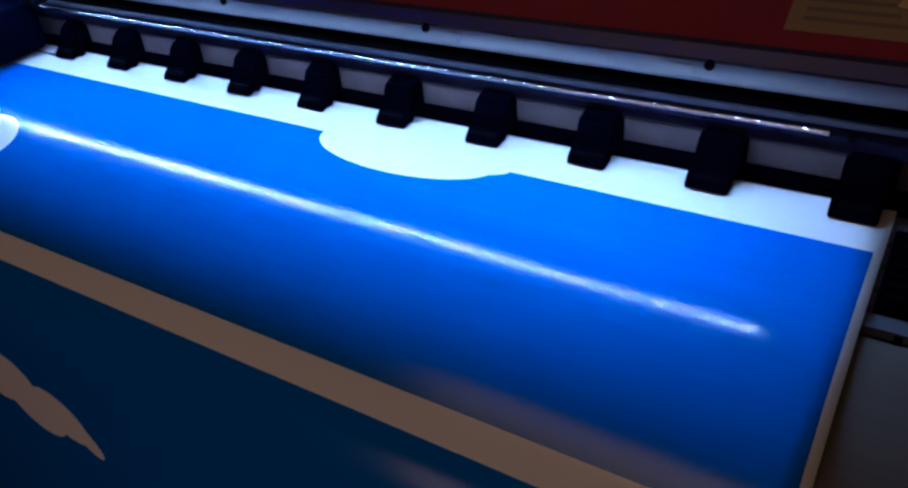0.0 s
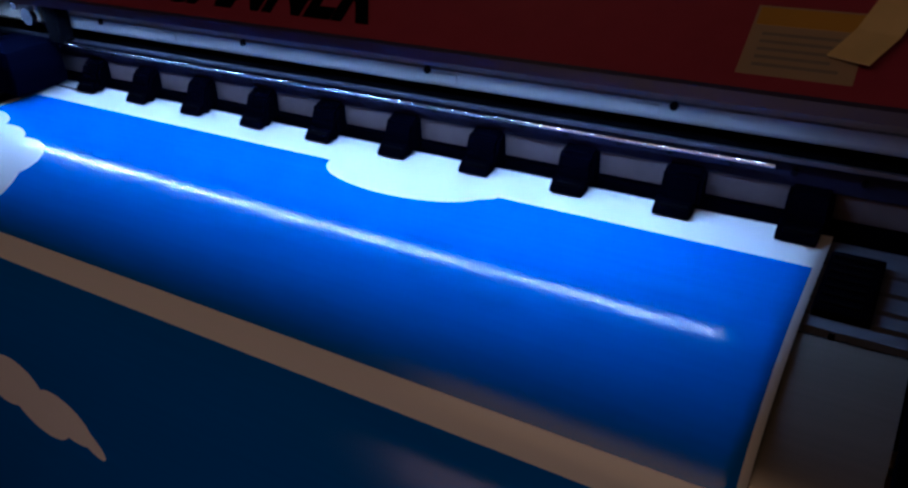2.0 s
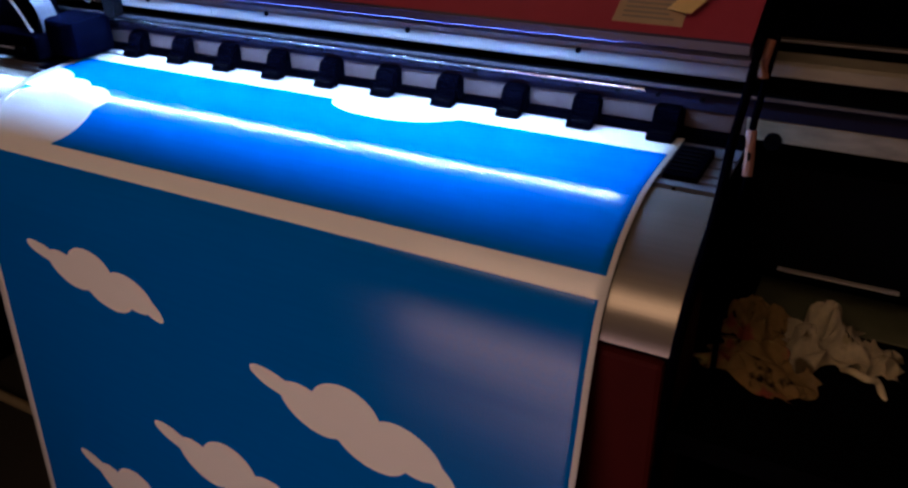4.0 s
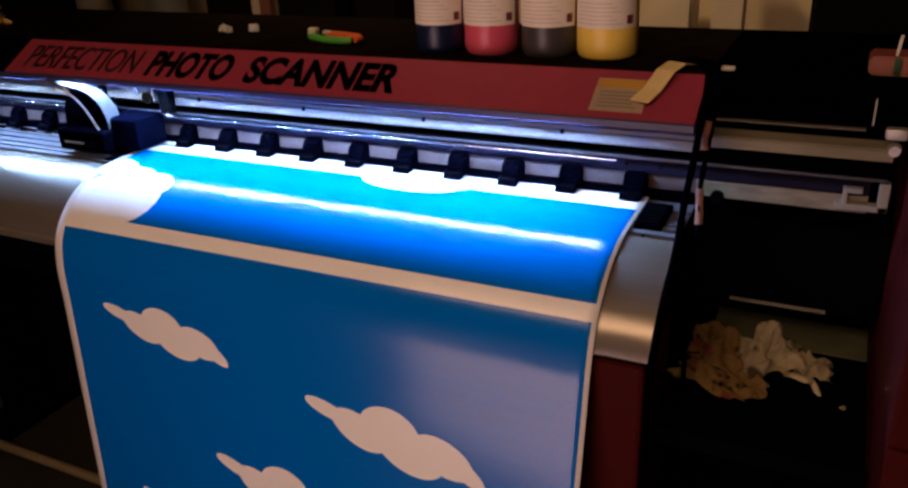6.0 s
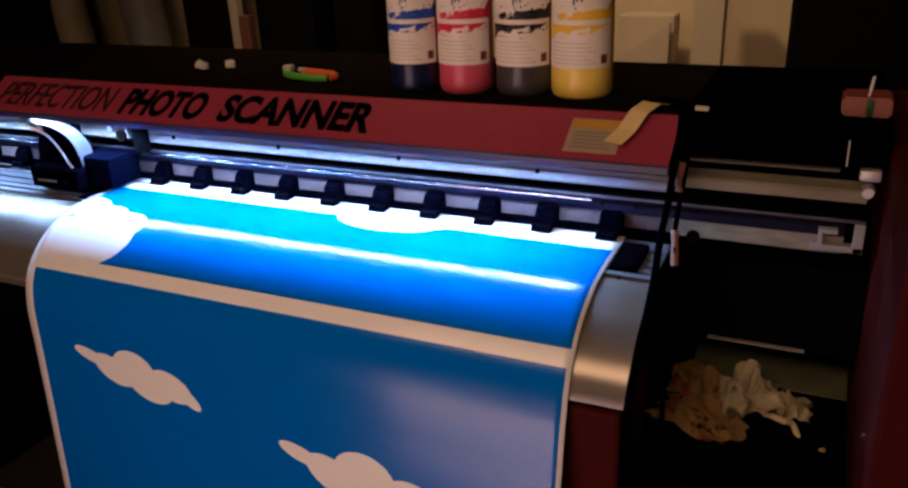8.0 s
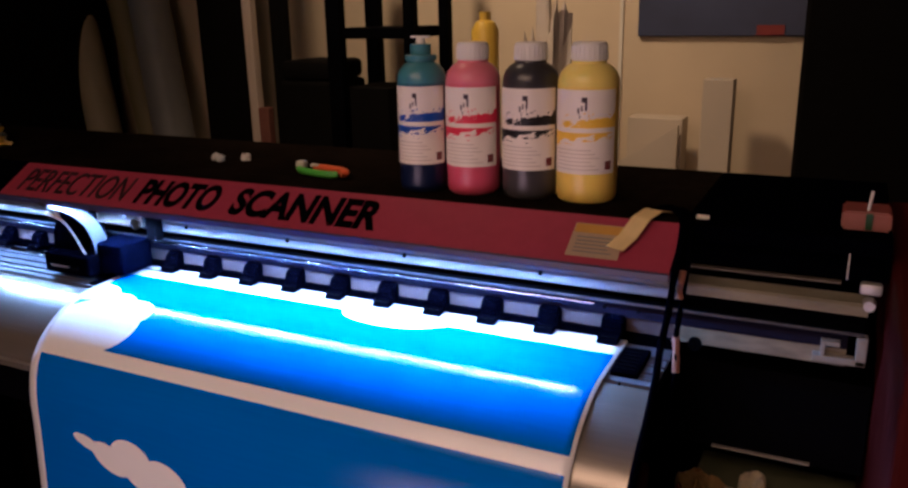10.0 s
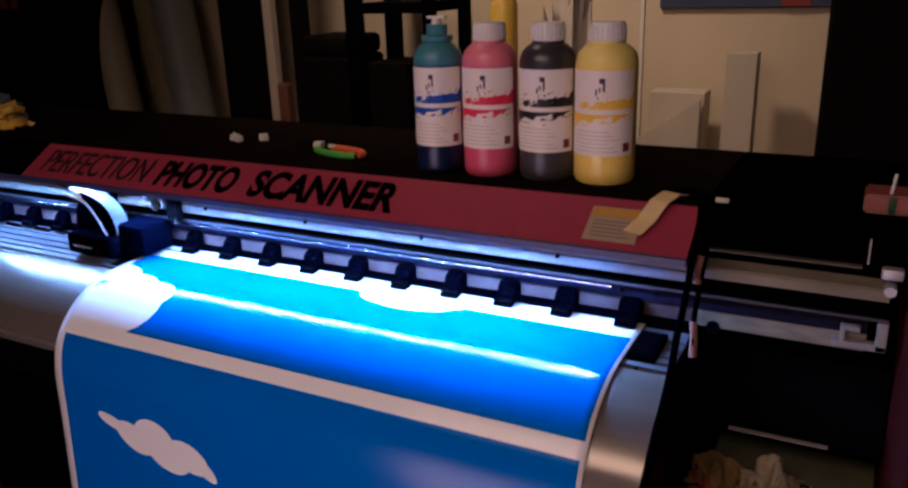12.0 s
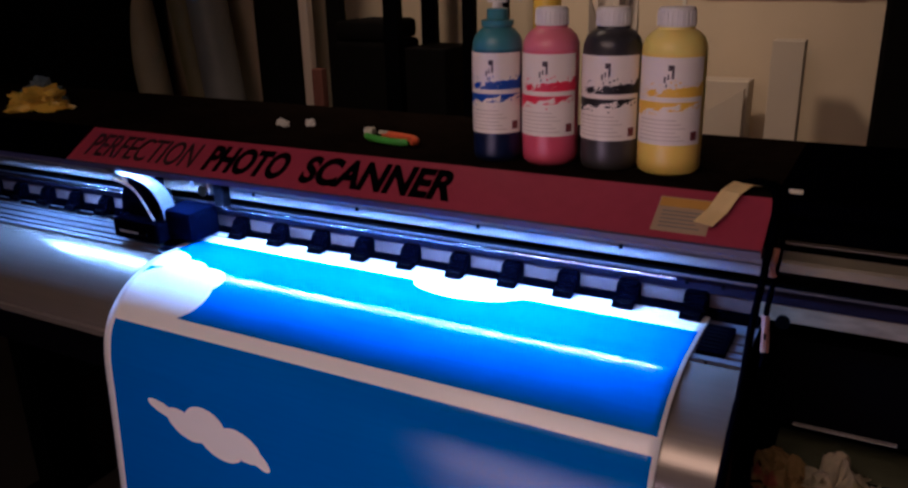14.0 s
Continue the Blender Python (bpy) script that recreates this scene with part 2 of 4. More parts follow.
# guide rails and beam
bm = bmesh.new()
extrude_yz(bm, [(-0.004, 0.1005), (0.03, 0.1015), (0.03, 0.075), (-0.004, 0.075), (-0.008, 0.079), (-0.008, 0.0905), (-0.0055, 0.0912), (-0.0055, 0.0928), (-0.008, 0.0935), (-0.008, 0.0975)], PX0, 0.090)
rail = pp("guide_rail", bm, GREY_RAIL, "grey anodised carriage guide rail")
bm = bmesh.new()
extrude_yz(bm, [(-0.004, 0.1005), (0.03, 0.1015), (0.03, 0.084), (-0.004, 0.084), (-0.008, 0.086), (-0.008, 0.0975)], 0.0905, 0.318)
# own copy of the rail colour, toned tan for warm light in the bay
pp("rail_end", bm, material("stained_warm_lit_rail", (0.23, 0.21, 0.155), 0.5, spec=0.2, vary=0.5, scale=12, stretch=(1, 2, 4)), "stained guide rail end with warm light in its colour", rail)
for sx in (-0.98, -0.76, -0.54, -0.319, -0.098):
    bm = bmesh.new()
    rod(bm, (sx, -0.0075, 0.089), (sx, -0.010, 0.089), 0.0035, n=10)
    pp("screw", bm, BLACK_STEEL, parent=rail)
for sx in (-0.65, -0.30, -0.12):
    bm = bmesh.new()
    box(bm, sx - 0.011, sx + 0.011, -0.0092, -0.0078, 0.0795, 0.0880, 0.0006)
    pp("joint_plate", bm, GREY_RAIL, "small screwed joint plate", rail)
bm = bmesh.new()
box(bm, PX0, 0.318, 0.0, 0.05, 0.0572, 0.0590)
box(bm, PX0, 0.318, 0.022, 0.05, 0.0592, 0.0715)
pp("channel", bm, BLACK_STEEL)
bm = bmesh.new()
box(bm, PX0, 0.318, -0.0045, -0.0005, 0.0575, 0.0615, 0.0008)
pp("encoder_rail", bm, material("smoked_encoder_strip", (0.02, 0.02, 0.026), 0.4, vary=0.2))
bm = bmesh.new()
rod(bm, (PX0, -0.0055, 0.0535), (-0.02, -0.0055, 0.0535), 0.0018, n=24)
pp("polished_rod", bm, ROD_STEEL, "polished steel rod that mirrors the LED strip", smooth=True)
bm = bmesh.new()
box(bm, PX0, 0.088, 0.012, 0.04, 0.012, 0.0335, 0.001)
pp("roller_beam", bm, BEAM, "grey steel pinch-roller beam")
bm = bmesh.new()
box(bm, 0.0885, 0.30, 0.010, 0.04, 0.010, 0.0335, 0.001)
# lighter than roller_beam: the warm light on this end is in its colour
pp("beam_end", bm, material("stained_warm_lit_steel", (0.20, 0.175, 0.125), 0.5, spec=0.2, vary=0.6, scale=25, stretch=(1, 1, 3)), "stained roller beam end, coloured lighter as if lit")
bm = bmesh.new()
box(bm, PX0, 0.30, 0.008, 0.04, 0.034, 0.057, 0.001)
pp("beam_cap", bm, BEAM_DARK)
bm = bmesh.new()
box(bm, PX0, PX1, 0.006, 0.04, -0.004, 0.0115)
pp("shadow_bar", bm, BLACK)

# LED strip under the lip, with an added flange that shields the rail
bm = bmesh.new()
box(bm, PX0, 0.09, LED_Y + 0.008, LED_Y + 0.0095, LED_Z - 0.0065, LED_Z + 0.006)
# blue of the nearby LEDs is mixed into the flange colour
pp("added_led_shield", bm, material("glow_tinted_flange", (0.010, 0.010, 0.026), 0.6, spec=0.0, vary=0.15))
bm = bmesh.new()
box(bm, LED_X0, LED_X1, LED_Y - 0.005, LED_Y + 0.005, LED_Z, LED_Z + 0.002)
strip = pp("led_strip", bm, WHITE, "white LED strip under the hood")
bm = bmesh.new()
count = int((LED_X1 - LED_X0) / 0.0167)
for i in range(count):
    cx = LED_X0 + 0.008 + i * 0.0167
    box(bm, cx - 0.0016, cx + 0.0016, LED_Y - 0.0025, LED_Y + 0.0025, LED_Z - 0.0012, LED_Z)
tagged(pp("led_chips", bm, LED_GLOW, "row of glowing LED chips", strip), kind="stuff")


# pinch rollers: lever, wheel housing and foot
def pinch_roller(x):
    bm = bmesh.new()
    extrude_yz(bm, [(0.011, 0.038), (-0.004, 0.033), (-0.010, 0.021), (-0.011, 0.010), (-0.006, 0.006), (0.006, 0.006), (0.011, 0.012)], x - 0.013, x + 0.019)
    bmesh.ops.bevel(bm, geom=list(bm.edges), offset=0.003, segments=2, affect="EDGES")
    ob = pp("pinch_roller", bm, BLACK, "black pinch roller resting on the film")
    bm = bmesh.new()
    extrude_yz(bm, [(-0.006, 0.014), (-0.012, 0.013), (-0.019, 0.007), (-0.021, 0.0025), (-0.018, 0.0012), (-0.006, 0.003)], x - 0.0150, x + 0.0150)
    bmesh.ops.bevel(bm, geom=list(bm.edges), offset=0.0012, segments=1, affect="EDGES")
    pp("foot", bm, BLACK, parent=ob)
    bm = bmesh.new()
    box(bm, x - 0.010, x + 0.012, -0.0175, -0.0120, 0.0085, 0.0115, 0.001)
    pp("latch", bm, BLACK_STEEL, parent=ob)
    bm = bmesh.new()
    rod(bm, (x - 0.012, -0.004, 0.0062), (x + 0.012, -0.004, 0.0062), 0.006, n=14)
    pp("wheel", bm, BLACK_STEEL, parent=ob)
    for sx in (-0.012, 0.036):
        bm = bmesh.new()
        rod(bm, (x + sx, 0.009, 0.046), (x + sx, 0.0055, 0.046), 0.0028, n=8)
        pp("screw", bm, BLACK_STEEL, parent=ob)


for k in range(-10, 11):
    pinch_roller(-(10 - k) * 0.09 + (0.004 if k == 10 else 0))

# ---- the printed film ----
HANG = [c for c in CURVE if c.x < 0.062] + [Vector((-0.2675, -0.17 - 0.02 * i)) for i in range(1, 32)]
FILM_X0, FILM_X1 = -0.882, 0.027
run, total = [0.0], 0.0
for a, b in zip(HANG, HANG[1:]):
    total += (b - a).length
    run.append(total)
zero = next(r for r, c in zip(run, HANG) if c.x <= 0.0005)


def film_material():
    """White film with a printed sky: edges and clouds are laid out in metres over the sheet."""
    mat = bpy.data.materials.new("printed_film")
    mat.use_nodes = True
    nt = mat.node_tree
    N, L = nt.nodes, nt.links
    b = N["Principled BSDF"]
    uv = N.new("ShaderNodeUVMap")
    uv.uv_map = "metres"
    wob = N.new("ShaderNodeTexNoise")
    wob.inputs["Scale"].default_value, wob.inputs["Detail"].default_value = 45, 3
    L.new(uv.outputs[0], wob.inputs["Vector"])
    sep = N.new("ShaderNodeSeparateXYZ")
    L.new(uv.outputs[0], sep.inputs[0])
    u, v = sep.outputs[0], sep.outputs[1]

    def math_node(op, *args):
        n = N.new("ShaderNodeMath")
        n.operation = op
        for i, a in enumerate(args):
            if isinstance(a, (int, float)):
                n.inputs[i].default_value = a
            else:
                L.new(a, n.inputs[i])
        return n.outputs[0]

    def blob(cx, cy, ax, ay, turn=0.0):
        """1 inside an ellipse, 0 outside, with a sharp printed edge."""
        c, s = math.cos(turn), math.sin(turn)
        du, dv = math_node("SUBTRACT", u, cx), math_node("SUBTRACT", v, cy)
        p = math_node("DIVIDE", math_node("ADD", math_node("MULTIPLY", du, c), math_node("MULTIPLY", dv, s)), ax)
        q = math_node("DIVIDE", math_node("SUBTRACT", math_node("MULTIPLY", dv, c), math_node("MULTIPLY", du, s)), ay)
        r = math_node("ADD", math_node("MULTIPLY", p, p), math_node("MULTIPLY", q, q))
        return math_node("LESS_THAN", r, 1.0)

    def union(items):
        out = items[0]
        for i in items[1:]:
            out = math_node("MAXIMUM", out, i)
        return out

    def band(s, lo, hi):
        return math_node("MULTIPLY", math_node("GREATER_THAN", s, lo), math_node("LESS_THAN", s, hi))

    def less(a, bb):
        return math_node("MULTIPLY", a, math_node("SUBTRACT", 1.0, bb))

    upper = math_node("MULTIPLY", band(v, S_TOP, S_BAND0), band(u, -0.870, 0.0215))
    upper = less(upper, union([blob(*q) for q in UPPER_CLOUDS]))
    lower = math_node("MULTIPLY", math_node("GREATER_THAN", v, S_BAND1), band(u, -0.866, 0.0205))
    lower = less(lower, union([blob(*q) for q in LOWER_CLOUDS]))
    ink = math_node("MAXIMUM", upper, lower)
    fine = N.new("ShaderNodeTexNoise")
    fine.inputs["Scale"].default_value, fine.inputs["Detail"].default_value = 14, 4
    mp = N.new("ShaderNodeMapping")
    mp.inputs["Scale"].default_value = (0.6, 14, 1)
    L.new(uv.outputs[0], mp.inputs["Vector"])
    L.new(mp.outputs[0], fine.inputs["Vector"])
    tone = N.new("ShaderNodeMix")
    tone.data_type = "RGBA"
    tone.inputs["A"].default_value, tone.inputs["B"].default_value = (*INK_A, 1), (*INK_B, 1)
    L.new(fine.outputs["Fac"], tone.inputs["Factor"])
    mix = N.new("ShaderNodeMix")
    mix.data_type = "RGBA"
    mix.inputs["A"].default_value = (0.84, 0.84, 0.83, 1)
    L.new(tone.outputs["Result"], mix.inputs["B"])
    L.new(ink, mix.inputs["Factor"])
    L.new(mix.outputs["Result"], b.inputs["Base Color"])
    b.inputs["Roughness"].default_value = FILM_ROUGH
    b.inputs["Specular IOR Level"].default_value = 0.34
    bump = N.new("ShaderNodeBump")
    bump.inputs["Strength"].default_value, bump.inputs["Distance"].default_value = 0.0015, 0.002
    big = N.new("ShaderNodeTexNoise")
    big.inputs["Scale"].default_value, big.inputs["Detail"].default_value = 4, 2
    L.new(uv.outputs[0], big.inputs["Vector"])
    L.new(big.outputs["Fac"], bump.inputs["Height"])
    L.new(bump.outputs[0], b.inputs["Normal"])
    return mat


S_TOP, S_BAND0, S_BAND1 = 0.045, 0.2455, 0.2685
INK_A, INK_B, FILM_ROUGH = (0.003, 0.122, 0.53), (0.004, 0.148, 0.60), 0.17
UPPER_CLOUDS = [(-0.326, 0.046, 0.086, 0.036), (-0.275, 0.044, 0.045, 0.016), (-0.868, 0.128, 0.055, 0.030), (-0.80, 0.150, 0.045, 0.030), (-0.748, 0.166, 0.046, 0.032), (-0.79, 0.20, 0.086, 0.055), (-0.83, 0.225, 0.10, 0.05)]
DROP = run[-1] - zero + HANG[-1].y  # run of the sheet at height z is DROP - z


def cloud(x, z):
    """A printed cloud with a thin tail at its near end, from the tip at (x, z)."""
    lobes = ((0.03, 0.010, 0.034, 0.010, 0.25), (0.078, 0.026, 0.042, 0.021, 0.35), (0.122, 0.018, 0.044, 0.031, 0.2), (0.150, 0.036, 0.048, 0.027, 0.25), (0.195, 0.030, 0.042, 0.022, 0.3), (0.226, 0.040, 0.030, 0.011, 0.55))
    return [(x + dx, DROP - z + dv, ax, ay, turn) for dx, dv, ax, ay, turn in lobes]


LOWER_CLOUDS = cloud(-0.784, -0.186)
for cx, cz, grow in ((-0.386, -0.254, 1.14), (-0.568, -0.402, 1.12), (-0.757, -0.530, 1.06)):
    LOWER_CLOUDS += [(cx + (q[0] - cx) * grow, DROP - cz + (q[1] - DROP + cz) * grow, q[2] * grow, q[3] * grow, q[4]) for q in cloud(cx, cz)]
sheet = bpy.data.meshes.new("printed_film")
cols = 60
verts, faces, uvs = [], [], []
for r, c in zip(run, HANG):
    for i in range(cols + 1):
        x = FILM_X0 + (FILM_X1 - FILM_X0) * i / cols
        w = (x - FILM_X0) / (FILM_X1 - FILM_X0)
        low = max(0.0, -0.09 - c.y)
        flare = 0.24 * (math.sqrt(low * low + 0.0025) - 0.05)
        verts.append((x, c.x - flare * (0.25 + 0.75 * w), c.y))
        uvs.append((x, r - zero))
for j in range(len(HANG) - 1):
    for i in range(cols):
        a = j * (cols + 1) + i
        faces.append((a, a + 1, a + cols + 2, a + cols + 1))
sheet.from_pydata(verts, [], faces)
layer = sheet.uv_layers.new(name="metres")
for loop in sheet.loops:
    layer.data[loop.index].uv = uvs[loop.vertex_index]
sheet.polygons.foreach_set("use_smooth", [True] * len(faces))
sheet.materials.append(film_material())
film_ob = new("printed_film", sheet)
solid = film_ob.modifiers.new("thickness", "SOLIDIFY")
solid.thickness, solid.offset = 0.0004, -1
tagged(film_ob, "glossy white film printed with blue sky and white clouds", "film")


# ---- lettering on the fascia ----
SLOPE = math.atan2(TOP_Z - LIP_Z, TOP_Y - LIP_Y)


def on_fascia(x, along, lift=0.0012):
    """A pose that lies in the fascia: x along the printer, y up its slope."""
    c, s = math.cos(SLOPE), math.sin(SLOPE)
    return pose(x, LIP_Y + along * c - lift * s, LIP_Z + along * s + lift * c, math.degrees(SLOPE))


def lettering(name, text, x0, x1, along, tall, mat, bold, parent, label, lean=0.2, place=None):
    curve = bpy.data.curves.new(name, "FONT")
    curve.body, curve.shear, curve.offset, curve.extrude, curve.size = text, lean, bold, 0.0004, 1.0
    tmp = new(name + "_text", curve)
    bpy.context.view_layer.update()
    me = bpy.data.meshes.new_from_object(tmp.evaluated_get(bpy.context.evaluated_depsgraph_get()))
    bpy.data.objects.remove(tmp)
    co = np.array([v.co for v in me.vertices])
    lo, hi = co.min(0), co.max(0)
    sx, sy = (x1 - x0) / (hi[0] - lo[0]), tall / (hi[1] - lo[1])
    m = (on_fascia(x0, along) if place is None else place) @ Matrix.Diagonal((sx, sy, 1, 1)) @ Matrix.Translation((-lo[0], -lo[1], 0))
    me.transform(m)
    me.materials.clear()
    me.materials.append(mat)
    ob = new(name, me)
    ob.parent = parent
    ob.matrix_parent_inverse = parent.matrix_world.inverted()
    return tagged(ob, label)


bpy.context.view_layer.update()
lettering("lettering", "PERFECTION", -1.130, -0.858, 0.016, 0.058, TEXT_FAINT, 0.004, fascia, "thin worn word PERFECTION", -0.02)
lettering("lettering", "PHOTO", -0.831, -0.656, 0.0145, 0.061, TEXT, 0.040, fascia, "bold black word PHOTO", -0.04)
lettering("lettering", "SCANNER", -0.622, -0.341, 0.0145, 0.061, TEXT, 0.040, fascia, "bold black word SCANNER", -0.04)


def fascia_patch(name, x0, x1, a0, a1, lift, mat, label, parent):
    bm = bmesh.new()
    box(bm, x0, x1, a0, a1, 0, lift, m=on_fascia(0, 0, 0.0002))
    return pp(name, bm, mat, label, parent)


fascia_patch("end_cover", PX0, -1.165, -0.001, 0.089, 0.002, BLACK, "black cover over the fascia end", fascia)
warn = fascia_patch("warning_label", -0.046, 0.024, 0.013, 0.072, 0.0006, material("aged_label", (0.38, 0.28, 0.18), 0.5, vary=0.1), "yellowed warning label", fascia)
fascia_patch("label_header", -0.044, 0.022, 0.055, 0.070, 0.0012, material("amber_print", (0.48, 0.26, 0.02), 0.5), "amber header bar", warn)
for i in range(5):
    fascia_patch("label_line", -0.038, 0.014 - 0.006 * (i % 2), 0.020 + i * 0.0065, 0.0225 + i * 0.0065, 0.0010, material("grey_print", (0.22, 0.19, 0.16), 0.5), "", warn)

# ---- printing carriage, parked beside the film ----
carriage = pp("print_carriage", (lambda b: (box(b, -1.020, -0.905, -0.104, -0.012, 0.004, 0.042, 0.006), b)[1])(bmesh.new()), BLACK, "black print carriage with a white ribbon cable")
bm = bmesh.new()
box(bm, -1.005, -0.93, -0.108, -0.102, 0.016, 0.024, 0.001)
pp("slot", bm, BLACK_STEEL, "", carriage)
bm = bmesh.new()
box(bm, -0.995, -0.950, -0.1095, -0.1075, 0.0205, 0.0225)
pp("slot_edge", bm, ALU_DULL, "thin bright edge", carriage)
bm = bmesh.new()
box(bm, -0.930, -0.850, -0.078, -0.006, 0.006, 0.062, 0.008)
pp("side_block", bm, material("navy_plastic", (0.0008, 0.001, 0.004), 0.55, spec=0.0, vary=0.2), "dark navy side block", carriage, True)
bm = bmesh.new()
extrude_yz(bm, [(-0.075, 0.038), (-0.070, 0.075), (-0.050, 0.106), (-0.012, 0.112), (-0.012, 0.038)], -1.03, -0.955)
bmesh.ops.bevel(bm, geom=list(bm.edges), offset=0.004, segments=2, affect="EDGES")
pp("head_cover", bm, BLACK, "", carriage, True)
bm = bmesh.new()
box(bm, -0.965, -0.845, -0.030, -0.010, 0.085, 0.122, 0.003)
pp("bracket", bm, ALU, "bare aluminium mounting bracket", carriage)
bm = bmesh.new()
rod(bm, (-0.856, -0.036, 0.092), (-0.856, -0.024, 0.092), 0.010, n=20)
rod(bm, (-0.880, -0.034, 0.103), (-0.880, -0.026, 0.103), 0.005, n=14)
pp("pulley", bm, STEEL, "polished pulley", carriage, True)
bm = bmesh.new()
box(bm, -0.838, -0.815, -0.028, -0.008, 0.062, 0.118, 0.003)
pp("side_plate", bm, BLACK_STEEL, "", carriage)


def ribbon(bm, path, y0, y1, thick):
    """A flat cable through (x, z) points, lying across from y0 to y1."""
    pts = spline(path, 6)
    ring = []
    for i, p in enumerate(pts):
        d = (pts[min(i + 1, len(pts) - 1)] - pts[max(i - 1, 0)]).normalized()
        nrm = Vector((-d.y, d.x)) * thick
        ring.append([bm.verts.new((p.x, y0, p.y)), bm.verts.new((p.x, y1, p.y)), bm.verts.new((p.x + nrm.x, y1, p.y + nrm.y)), bm.verts.new((p.x + nrm.x, y0, p.y + nrm.y))])
    for a, b in zip(ring, ring[1:]):
        for k in range(4):
            bm.faces.new((a[k], a[(k + 1) % 4], b[(k + 1) % 4], b[k]))
    bm.faces.new(ring[0][::-1])
    bm.faces.new(ring[-1])


bm = bmesh.new()
ribbon(bm, [(-1.045, 0.124), (-1.015, 0.116), (-0.975, 0.112), (-0.940, 0.100), (-0.918, 0.078), (-0.910, 0.050), (-0.914, 0.040)], -0.082, -0.052, 0.0012)
pp("ribbon_cable", bm, material("white_ribbon", (0.045, 0.045, 0.055), 0.5, spec=0.06, vary=0.2, scale=200, stretch=(1, 12, 1)), "white flat ribbon cable", carriage, True)
for k, (col, off) in enumerate((((0.55, 0.40, 0.05), 0.0), ((0.45, 0.36, 0.12), 0.006), ((0.6, 0.6, 0.62), 0.012))):
    bm = bmesh.new()
    tube(bm, [Vector((p.x, -0.078 - 0.004 * k, p.y)) for p in spline([(-1.030 + off, 0.108), (-0.99 + off, 0.098), (-0.965 + off, 0.075), (-0.945 + off, 0.045), (-0.935 + off, 0.038)], 5)], 0.0016, 6)
    pp("wire", bm, material("wire_sleeve", col, 0.5), "thin coloured wire", carriage, True)
bm = bmesh.new()
tube(bm, [(-1.05, -0.05, 0.128), (-1.035, -0.06, 0.122), (-1.02, -0.066, 0.110), (-1.01, -0.068, 0.098)], 0.0035, 8)
pp("hose", bm, WHITE, "", carriage, True)

# exposed grit rollers and clamps beside the film
for k in range(-10, 1):
    bm = bmesh.new()
    cx = -(10 - k) * 0.09 + 0.045
    rod(bm, (cx - 0.024, -0.012, -0.0075), (cx + 0.024, -0.012, -0.0075), 0.008, n=18)
    pp("grit_roller", bm, STEEL, "polished grit roller", smooth=True)
bm = bmesh.new()
box(bm, -0.910, -0.889, -0.105, 0.0, -0.003, 0.003, 0.001, m=pose(0, 0, -0.001, 2.5))
pp("edge_clamp", bm, BLACK, "black media edge clamp")
bm = bmesh.new()
box(bm, 0.030, 0.066, -0.098, -0.020, -0.004, 0.006, 0.002, m=pose(0, 0, -0.001, 2.5))
pp("edge_clamp", bm, BLACK, "black media edge clamp")
bm = bmesh.new()
for i in range(7):
    box(bm, 0.033, 0.059, -0.090 + i * 0.010, -0.086 + i * 0.010, 0.005, 0.0075, m=pose(0, 0, -0.001, 2.5))
pp("clamp_teeth", bm, BLACK_STEEL, "")
for sx, sy in ((0.046, -0.108), (0.055, -0.118), (0.070, -0.06)):
    bm = bmesh.new()
    rod(bm, (sx, sy, -0.016), (sx, sy, -0.0075), 0.0028, n=10)
    pp("screw", bm, BLACK_STEEL)

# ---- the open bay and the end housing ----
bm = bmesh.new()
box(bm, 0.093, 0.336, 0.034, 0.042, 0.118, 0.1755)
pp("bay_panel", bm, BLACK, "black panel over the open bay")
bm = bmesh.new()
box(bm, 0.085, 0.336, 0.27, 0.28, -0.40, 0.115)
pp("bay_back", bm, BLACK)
bm = bmesh.new()
box(bm, 0.1, 0.285, 0.024, 0.034, 0.113, 0.1155)
pp("thin_rail", bm, material("dull_thin_rail", (0.09, 0.08, 0.06), 0.6, vary=0.4, scale=30))
bm = bmesh.new()
box(bm, 0.262, 0.322, -0.004, 0.011, 0.018, 0.026, 0.001)
box(bm, 0.310, 0.322, -0.004, 0.011, 0.018, 0.056, 0.001)
box(bm, 0.270, 0.276, -0.004, 0.011, 0.026, 0.046, 0.001)
box(bm, 0.276, 0.292, -0.004, 0.011, 0.040, 0.046, 0.001)
pp("end_bracket", bm, GREY_RAIL, "grey bent end bracket")
bm = bmesh.new()
lathe(bm, [(0.004, 0), (0.009, 0), (0.009, 0.006), (0.004, 0.006)], 18)
bmesh.ops.transform(bm, verts=list(bm.verts), matrix=pose(0.119, -0.002, 0.016, 90))
pp("ring_bolt", bm, BLACK_STEEL, smooth=True)
bm = bmesh.new()
rod(bm, (0.318, -0.012, 0.100), (0.318, 0.004, 0.100), 0.0065, 0.008, n=16)
rod(bm, (0.318, -0.014, 0.100), (0.318, -0.012, 0.100), 0.003, n=12)
box(bm, 0.306, 0.330, -0.006, 0.010, 0.112, 0.126, 0.003)
pp("idler_pulley", bm, ALU_DULL, "bare metal belt pulley", smooth=True)
bm = bmesh.new()
box(bm, 0.2900, 0.2911, -0.002, 0.0, 0.128, 0.160)
pp("wire_guide", bm, WHITE)

